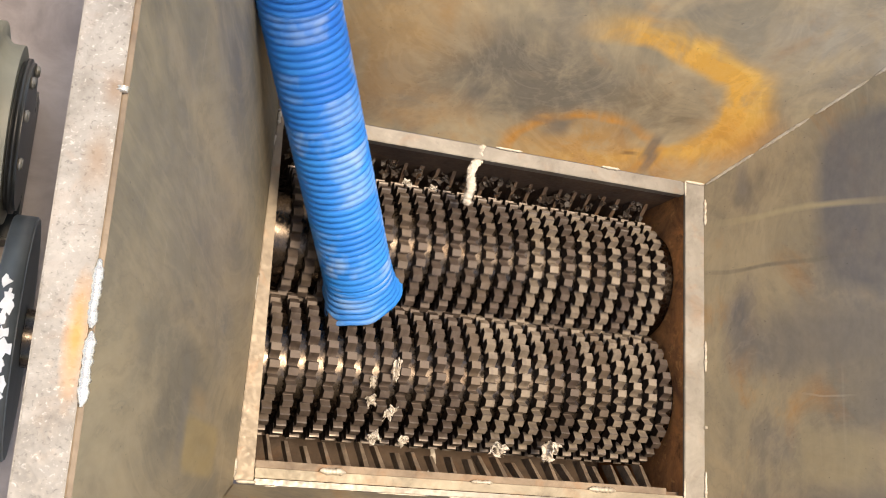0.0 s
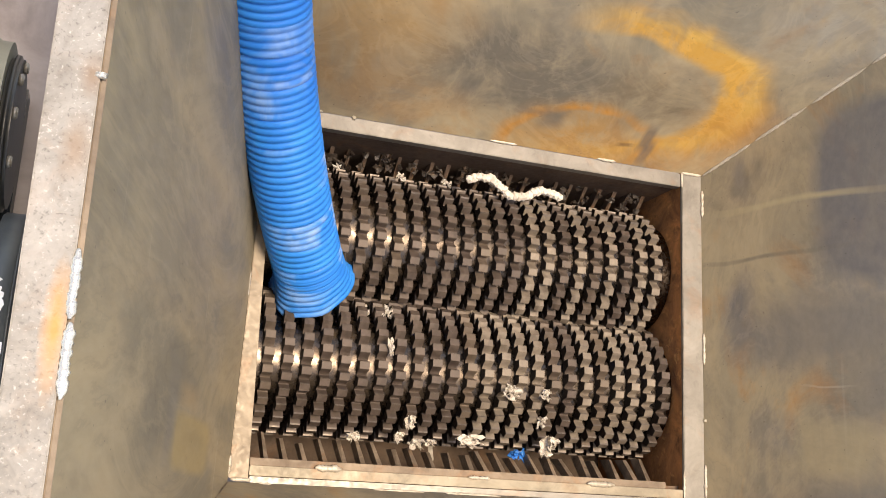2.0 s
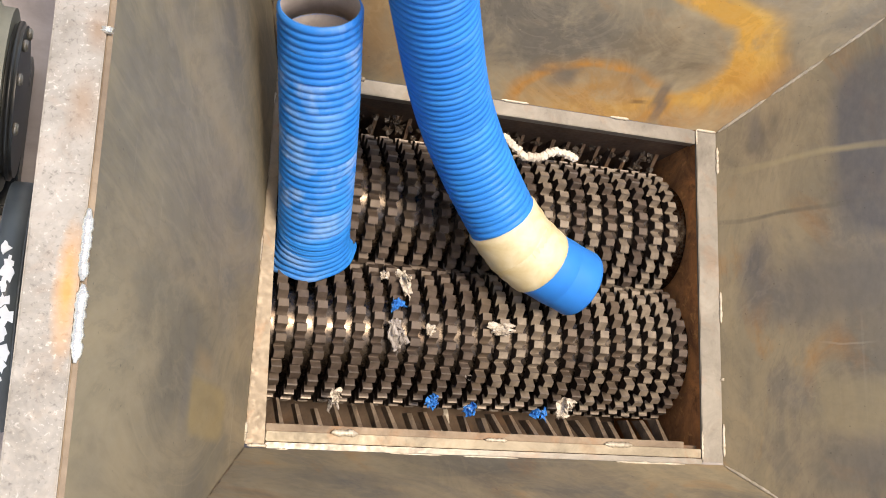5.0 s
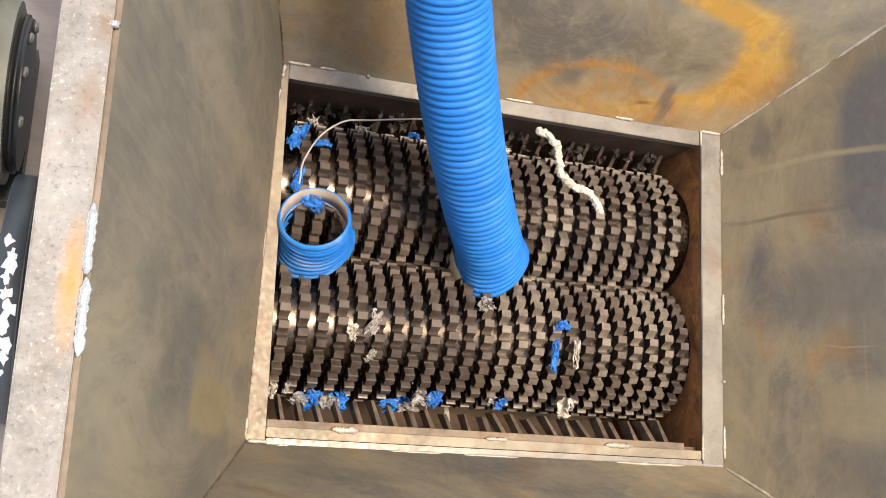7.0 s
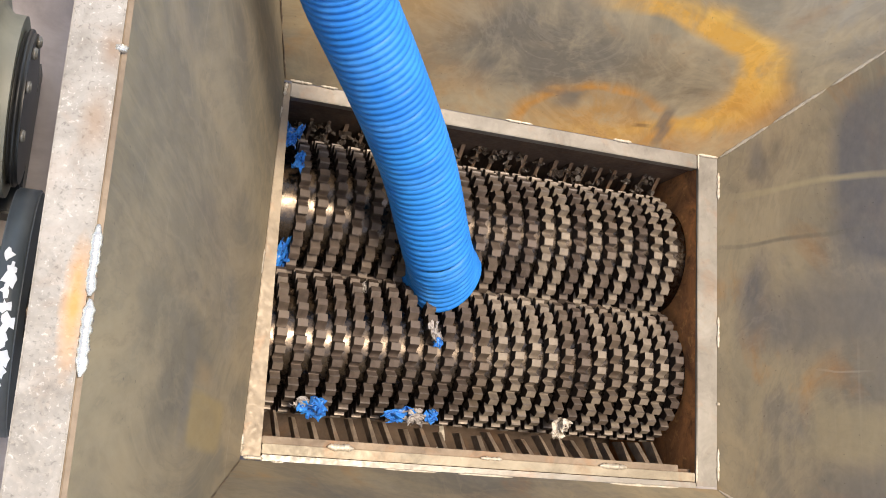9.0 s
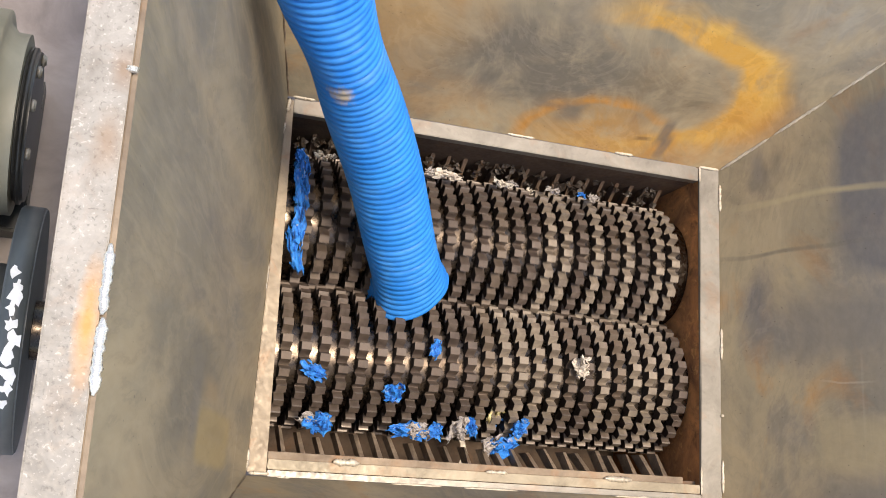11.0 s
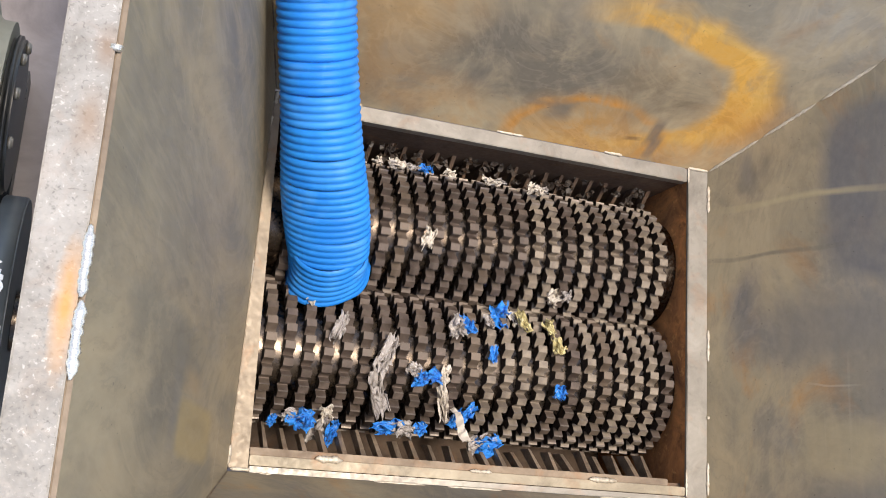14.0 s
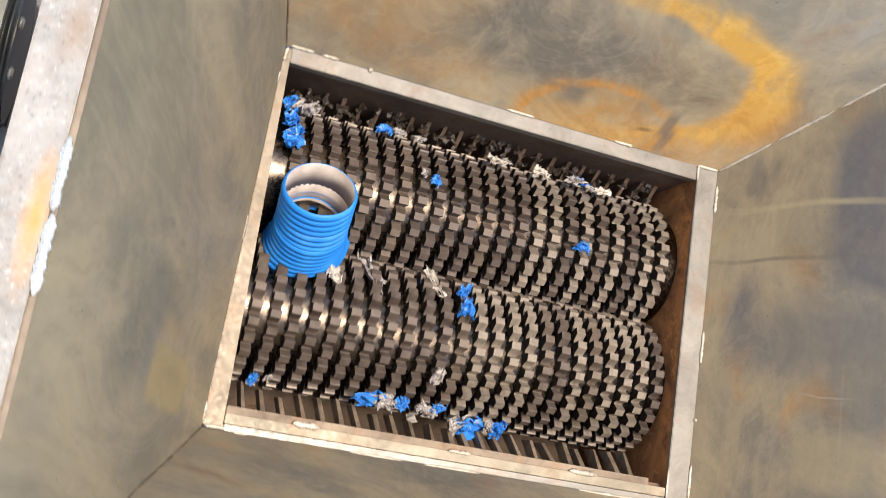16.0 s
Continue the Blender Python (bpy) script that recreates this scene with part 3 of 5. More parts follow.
def disc_mesh(mat, way, teeth=28):
    """A cutter: a ring of block teeth with flat tops, hollow backs and steep leading faces worn bright, axis along x. way: the sense in which it turns."""
    h = R_TIP - R_ROOT
    prof = [(f, R_ROOT + k * h) for f, k in ((0.0, 0.0), (0.12, 0.09), (0.23, 0.32), (0.33, 0.67), (0.42, 0.94), (0.85, 1.0), (0.885, 0.84), (0.92, 0.30), (0.96, 0.05))]
    if way < 0:
        prof = [(1 - f, r) for f, r in reversed(prof)]
    bm = bmesh.new()
    w = DISC_W / 2
    outer = []
    for k in range(teeth):
        for f, r in prof:
            a = 2 * math.pi * (k + f) / teeth
            outer.append((r * math.cos(a), r * math.sin(a)))
    n = len(outer)
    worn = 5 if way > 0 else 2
    va = [bm.verts.new((-w, y, z)) for y, z in outer]
    vb = [bm.verts.new((w, y, z)) for y, z in outer]
    ia = [bm.verts.new((-w, (R_CORE - 0.006) * math.cos(2 * math.pi * (i + 0.5) / n), (R_CORE - 0.006) * math.sin(2 * math.pi * (i + 0.5) / n))) for i in range(n)]
    ib = [bm.verts.new((w, (R_CORE - 0.006) * math.cos(2 * math.pi * (i + 0.5) / n), (R_CORE - 0.006) * math.sin(2 * math.pi * (i + 0.5) / n))) for i in range(n)]
    for i in range(n):
        j = (i + 1) % n
        top = bm.faces.new((va[i], va[j], vb[j], vb[i]))
        top.smooth = True
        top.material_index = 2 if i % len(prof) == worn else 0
        # flanks get the near-black material that carries the gaps' shade
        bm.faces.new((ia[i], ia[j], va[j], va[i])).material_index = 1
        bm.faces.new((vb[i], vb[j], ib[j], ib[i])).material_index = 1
    bmesh.ops.recalc_face_normals(bm, faces=bm.faces[:])
    for e in bm.edges:
        e.smooth = e.calc_face_angle(0) < 0.6
    me = bpy.data.meshes.new("cutter_disc")
    bm.to_mesh(me)
    bm.free()
    me.materials.append(mat)
    me.materials.append(MAT_SHADED_FLANK)
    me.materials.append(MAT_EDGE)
    return me


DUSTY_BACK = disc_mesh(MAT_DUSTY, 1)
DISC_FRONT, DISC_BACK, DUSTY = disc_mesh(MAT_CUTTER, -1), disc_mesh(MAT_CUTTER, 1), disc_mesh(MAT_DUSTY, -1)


def cylinder_x(r, x0, x1, seg=48):
    bm = bmesh.new()
    bmesh.ops.create_cone(bm, cap_ends=True, segments=seg, radius1=r, radius2=r, depth=x1 - x0,
                          matrix=Matrix.Translation(((x0 + x1) / 2, 0, 0)) @ Matrix.Rotation(radians(90), 4, "Y"))
    for f in bm.faces:
        f.smooth = len(f.verts) == 4
        if not f.smooth:
            for e in f.edges:
                e.smooth = False
    return bm


def make_shaft(x_first, y, step, label):
    sh = thing("shredder_shaft", label, "shredder shaft", "pair of cutter shafts", at=(0, y, ZC))
    part("shaft_core", cylinder_x(R_CORE, -0.016, 0.80), MAT_CORE, sh, "dark polished spacer barrel")
    tooth = 2 * math.pi / 28
    rng = random.Random(int(y * 1000))
    for i in range(N_DISC if y < 0.3 else N_DISC - 1):
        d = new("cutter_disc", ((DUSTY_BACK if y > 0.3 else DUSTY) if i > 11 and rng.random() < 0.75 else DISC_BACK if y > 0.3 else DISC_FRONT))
        d.parent = sh
        d.location = (x_first + i * PITCH, 0, 0)
        d.rotation_euler = (tooth * (step * i + rng.uniform(-0.2, 0.2)), 0, 0)
    return sh


shaft_front = make_shaft(0.012, YC1, -0.46, "front steel shaft of toothed brown cutter discs")
shaft_back = make_shaft(0.012 + PITCH / 2, YC2, -0.45, "rear steel shaft of toothed brown cutter discs")


def comb_bar(x, front, rng):
    """A scraper finger from the chamber's wall down to the shaft between two discs, bent and hacked by use."""
    bm = bmesh.new()
    w = (0.0047 if front else 0.0042) * rng.uniform(0.75, 1.1)
    if front:
        y0, y1, za, zb = -0.006, 0.041 + rng.uniform(-0.012, 0.006), -0.040 + rng.uniform(-0.012, 0.004), -0.094 + rng.uniform(-0.012, 0.010)
    else:
        y0, y1, za, zb = 0.582, 0.535, -0.105, -0.160
    lean, h = rng.uniform(-0.006, 0.006) if front else 0.0, 0.03
    hexa(bm, [(x - w, y0, za - h), (x + w, y0, za - h), (x + w + lean, y1, zb - h), (x - w + lean, y1, zb - h),
              (x - w, y0, za), (x + w, y0, za), (x + 0.7 * w + lean, y1, zb + rng.uniform(-0.004, 0.004)), (x - 0.7 * w + lean, y1, zb + rng.uniform(-0.004, 0.004))])
    bmesh.ops.recalc_face_normals(bm, faces=bm.faces[:])
    # front fingers in lighter scraper steel, rear ones in the walls' darker brown
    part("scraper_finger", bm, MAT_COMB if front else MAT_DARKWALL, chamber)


rngf = random.Random(8)
for i in range(N_DISC - 1):
    comb_bar(0.012 + (i + 0.5) * PITCH, True, rngf)
    comb_bar(0.012 + (i + 1) * PITCH, False, rngf)

# ---- ground and the machine beside the hopper ----
bmg = bmesh.new()
hexa(bmg, [(-40, -40, -1.3), (40, -40, -1.3), (40, 40, -1.3), (-40, 40, -1.3), (-40, -40, -1.2), (40, -40, -1.2), (40, 40, -1.2), (-40, 40, -1.2)])
floor = tagged(part("floor", bmg, MAT_CONCRETE), "grey dusty concrete workshop floor", "floor", kind="structure")
stand = thing("machine_stand", "welded steel stand carrying the chamber and gear motors", "machine stand")
part("deck", box_bm(-1.3, 0.95, -0.25, 0.95, -0.385, -0.361, 0.003), MAT_DECK, stand, "dusty pinkish-grey deck plate")
for lx in (-1.25, -0.1, 0.9):
    for ly in (-0.2, 0.9):
        part("leg", box_bm(lx - 0.04, lx + 0.04, ly - 0.04, ly + 0.04, -1.2, -0.386, 0.004), MAT_GREYPAINT, stand)


def round_x(r, x0, x1, seg=56, bevel=0.006):
    bm = cylinder_x(r, x0, x1, seg)
    for e in bm.edges:
        e.smooth = True
    rim = [e for e in bm.edges if len(e.link_faces) == 2 and {len(f.verts) for f in e.link_faces} == {4, seg}]
    bmesh.ops.bevel(bm, geom=rim, offset=bevel, segments=3, affect="EDGES")
    for f in bm.faces:
        f.smooth = len(f.verts) < 8
        for e in f.edges if not f.smooth else ():
            e.smooth = False
    return bm


gear = thing("gear_motor", "dark grey gear motor with a white-marked round flange", "gear motor", at=(0, YC1, ZC))
part("barrel", round_x(0.105, -1.0, -0.432), MAT_GREYPAINT, gear, "dark blue-grey painted barrel")
flange = part("flange", round_x(0.205, -0.431, -0.392, 64, 0.003), MAT_GREYPAINT, gear, "dark grey flange with white marker paint")
part("output_shaft", cylinder_x(0.05, -0.391, -0.036, 32), MAT_CORE, gear)
rngw = random.Random(3)
for ang in (-40, -33, -27, -19, -12, -5, 2, 6, 11, 17):
    bmw = bmesh.new()
    cx, ca, rx, ra = -0.411 + rngw.uniform(-0.008, 0.008), radians(ang), rngw.uniform(0.008, 0.016), radians(rngw.uniform(2.0, 4.5))
    ring = []
    for q in range(11):
        f = 2 * math.pi * q / 11
        k = rngw.uniform(0.35, 1.3)
        ring.append((min(-0.3955, max(-0.4275, cx + rx * k * math.cos(f))), ca + ra * k * math.sin(f)))
    lo = [bmw.verts.new((x, 0.2045 * math.sin(a), 0.2045 * math.cos(a))) for x, a in ring]
    hi = [bmw.verts.new((x, 0.2062 * math.sin(a), 0.2062 * math.cos(a))) for x, a in ring]
    bmw.faces.new(hi)
    for q in range(11):
        bmw.faces.new((lo[q], lo[(q + 1) % 11], hi[(q + 1) % 11], hi[q]))
    bmesh.ops.recalc_face_normals(bmw, faces=bmw.faces[:])
    part("paint_mark", bmw, MAT_WHITE, flange, "white marker paint blot")
motor = thing("electric_motor", "olive-grey electric motor with black end ring", "electric motor", at=(0, 0.52, ZC + 0.02))
part("housing", round_x(0.19, -1.1, -0.455, 56, 0.035), MAT_OLIVE, motor, "olive-grey painted housing")
part("end_ring", round_x(0.135, -0.454, -0.436, 56, 0.006), MAT_BLACK, motor, "black end ring")
part("foot", box_bm(-1.0, -0.44, -0.15, 0.15, -0.231, -0.16, 0.005), MAT_BLACK, motor)
for ang in (-40, 0, 35, 70):
    c = radians(ang)
    part("bolt", round_x(0.011, -0.437, -0.428, 6, 0.002), MAT_BAR, motor).location = (0, 0.115 * math.sin(c), 0.115 * math.cos(c))


# ---- hoses ----
SECTION, RIBS, HR = 0.05, 4, 0.0615
PRESSED = radians(141)


def tube_mesh(name, profile, outer_mat, seg=36, wide=lambda z: 1.0):
    """A tube along z from rings (z, radius), with a lining inside. wide: how far it is pressed flat, as the factor of its width."""
    bm = bmesh.new()
    rings = []
    for z, r in profile + [(profile[-1][0], HR - 0.0055), (profile[0][0], HR - 0.0055)]:
        w = wide(z)
        ring = []
        for k in range(seg):
            a = 2 * math.pi * k / seg
            p, q = w * r * math.cos(a - PRESSED), (2 - w) * r * math.sin(a - PRESSED)
            ring.append(bm.verts.new((p * math.cos(PRESSED) - q * math.sin(PRESSED), p * math.sin(PRESSED) + q * math.cos(PRESSED), z)))
        rings.append(ring)
    n = len(rings)
    for i in range(n):
        a, b = rings[i], rings[(i + 1) % n]
        for k in range(seg):
            f = bm.faces.new((a[k], a[(k + 1) % seg], b[(k + 1) % seg], b[k]))
            f.smooth = True
            f.material_index = 1 if i == n - 2 else 0
    me = bpy.data.meshes.new(name)
    bm.to_mesh(me)
    bm.free()
    me.materials.append(outer_mat)
    me.materials.append(MAT_LINER)
    return me


def dented(k):
    """The width along the second hose, pinched at one place and pressed flat above it."""
    return 1 - 0.12 * math.exp(-((k - 33) / 1.8) ** 2) + 0.22 * math.exp(-((k - 38.7) / 2.8) ** 2)


def ribbed_profile():
    out, step = [], SECTION / RIBS
    for k in range(RIBS):
        for f, d in ((0.0, 0.0042), (0.18, 0.0012), (0.38, 0.0), (0.62, 0.0), (0.82, 0.0012)):
            out.append(((k + f) * step, HR - d))
    out.append((SECTION + 0.0012, HR - 0.0042))
    return out


RIBBED = tube_mesh("hose_section", ribbed_profile(), MAT_HOSE_CLEANER)
RUBBED = tube_mesh("hose_section", ribbed_profile(), MAT_HOSE_RUBBED)
FLAT = {k: tube_mesh("hose_section", ribbed_profile(), MAT_HOSE_SMUDGED if k == 32 else MAT_HOSE_CLEANER, 36, lambda z, k=k: dented(k + z / SECTION)) for k in range(28, 46)}
CUFF = tube_mesh("end_cuff", [(-0.003, HR - 0.001), (0.002, HR + 0.001), (0.025, HR), (0.054, HR + 0.0008), (0.060, HR)], MAT_HOSE)
TAPE = tube_mesh("tape_band", [(-0.010, HR), (-0.007, HR + 0.003), (0.006, HR + 0.004), (0.012, HR + 0.0025), (0.030, HR + 0.0045), (0.036, HR + 0.0028), (0.056, HR + 0.004), (0.063, HR)], MAT_TAPE)


def foot_mesh(name, mat, seed, seg=40):
    """The crushed end of a hose: ribs spread out flat where the cutters grip it, with a torn lip."""
    rng = random.Random(seed)
    bm = bmesh.new()
    rings = []
    prof = [(q * SECTION + z - 0.0375, r) for q in range(2) for z, r in ribbed_profile()[:-1]]
    prof = prof[:-4]
    low, high = prof[0][0], prof[-1][0]
    for z, r in prof:
        u = (z - low) / (high - low)
        flare = max(0, 1 - u / 0.95) ** 2
        row = []
        for k in range(seg):
            a = 2 * math.pi * k / seg
            rx, ry = r + 0.0007 + 0.015 * flare, r + 0.0007 - 0.003 * flare
            lip = 0.014 * max(0, math.cos(a - 0.25)) ** 12 * max(0, 1 - u / 0.35)
            dz = 0.006 * noise.noise(Vector((math.cos(a) * 2, math.sin(a) * 2, seed))) * flare
            row.append(bm.verts.new(((rx + lip) * math.cos(a), ry * math.sin(a), z + dz)))
        rings.append(row)
    for a, b in zip(rings, rings[1:]):
        for k in range(seg):
            f = bm.faces.new((a[k], a[(k + 1) % seg], b[(k + 1) % seg], b[k]))
            f.smooth = True
    me = bpy.data.meshes.new(name)
    bm.to_mesh(me)
    bm.free()
    me.materials.append(mat)
    return me


def make_hose(label, count, first=0):
    hose = thing("hose", label, "hose", "blue ribbed hoses")
    sections = []
    for k in range(count):
        me = FLAT.get(k, RIBBED) if first else RUBBED
        if k < first:
            me = CUFF if k < first // 2 else TAPE
        ob = new(me.name, me)
        ob.parent = hose
        if me is TAPE:
            ob["label"] = "cream tape wrapped round the hose"
        if first and k == 32:
            ob["label"] = "blue hose section with a beige dirt smudge"
        sections.append(ob)
    foot = new("crushed_end", foot_mesh("crushed_end", MAT_HOSE_CLEANER if first else MAT_HOSE_RUBBED, count))
    foot.parent = hose
    return sections, foot


hose_a, foot_a = make_hose("long blue ribbed plastic hose standing on the cutters", 30)
hose_b, foot_b = make_hose("blue ribbed plastic hose with a cream taped end", 47, 4)


# ---- greasy crumbs along the chamber's rear edge ----
rngc = random.Random(21)
bmc = bmesh.new()
for k in range(115):
    x, u = rngc.uniform(0.0, 0.795), rngc.random()
    size = rngc.uniform(0.004, 0.013)
    turn = Euler((rngc.uniform(-1, 1), rngc.uniform(-1, 1), rngc.random() * 6)).to_matrix()
    at = Vector((x, 0.579 - 0.03 * u, -0.098 - 0.035 * u + 0.3 * size))
    grid = [[bmc.verts.new(at + turn @ Vector(((p - 1.5) * 0.5 * size * rngc.uniform(0.6, 1.3), (q - 1) * 0.6 * size * rngc.uniform(0.5, 1.4), size * rngc.uniform(-0.4, 0.4)))) for q in range(3)] for p in range(4)]
    for p in range(3):
        for q in range(2):
            bmc.faces.new((grid[p][q], grid[p + 1][q], grid[p + 1][q + 1], grid[p][q + 1]))
thicken(bmc, 0.001)
tagged(part("greasy_crumbs", bmc, MAT_CRUMB), "dark greasy plastic flakes caught on the rear scraper fingers", "crumbs", kind="stuff")


# ---- shredded scraps ----
def scrap_mesh(name, mat, seed):
    """A torn, crumpled sheet about one unit across with ragged shreds curling out of it."""
    rng = random.Random(seed)
    bm = bmesh.new()

    def shred(nx, ny, wide, long, turn, at, crumple):
        off = Vector((rng.uniform(-50, 50), rng.uniform(-50, 50), rng.uniform(-50, 50)))
        m = Matrix.Translation(at) @ Euler(turn).to_matrix().to_4x4()
        grid = {}
        for i in range(nx):
            for j in range(ny):
                u, w = i / (nx - 1) - 0.5, j / (ny - 1) - 0.5
                p = Vector((u * wide, w * long, 0))
                k, k2 = noise.noise_vector(p * 3.6 + off), noise.noise_vector(p * 9.5 - off)
                edge = 1 - 0.5 * abs(noise.noise(Vector((math.atan2(w, u) * 3.1, seed, at[0] * 7))))
                q = Vector((p.x * edge + crumple * (0.26 * k.x + 0.08 * k2.x), p.y * edge + crumple * (0.26 * k.y + 0.08 * k2.y), crumple * (0.50 * k.z + 0.20 * k2.z) + 0.5 * (w * w - 0.08) * long))
                grid[i, j] = bm.verts.new(m @ q)
        for i in range(nx - 1):
            for j in range(ny - 1):
                far = max(abs(i + 0.5 - (nx - 1) / 2) / nx, abs(j + 0.5 - (ny - 1) / 2) / ny) * 2
                if (far > 0.7 and rng.random() < 0.16) or rng.random() < 0.03:
                    continue
                f = bm.faces.new((grid[i, j], grid[i + 1, j], grid[i + 1, j + 1], grid[i, j + 1]))
                f.smooth = rng.random() < 0.6

    shred(10, 10, 0.85, 0.85, (0, 0, 0), (0, 0, 0), 1.0)
    for _ in range(3):
        a = rng.uniform(0, 6.28)
        shred(4, 7, rng.uniform(0.20, 0.36), rng.uniform(0.35, 0.60), (rng.uniform(-0.5, 0.5), rng.uniform(-0.7, 0.7), a + 1.57), (0.24 * math.cos(a), 0.24 * math.sin(a), rng.uniform(0.0, 0.2)), 0.7)
    loose = [v for v in bm.verts if not v.link_faces]
    bmesh.ops.delete(bm, geom=loose, context="VERTS")
    thicken(bm, 0.03)
    me = bpy.data.meshes.new(name)
    bm.to_mesh(me)
    bm.free()
    me.materials.append(mat)
    return me


KINDS = {"b": ("blue_scrap", MAT_SCRAP_BLUE, "torn crumpled scrap of blue hose plastic"), "c": ("cream_scrap", MAT_SCRAP_CREAM, "torn crumpled cream-white plastic scrap"),
         "g": ("grey_scrap", MAT_SCRAP_GREY, "torn crumpled grey plastic scrap"), "y": ("yellow_scrap", MAT_SCRAP_YELLOW, "torn pale yellow tape scrap")}
SHAPES = {k: [scrap_mesh(v[0], v[1], 11 * q + ord(k)) for q in range(6)] for k, v in KINDS.items()}

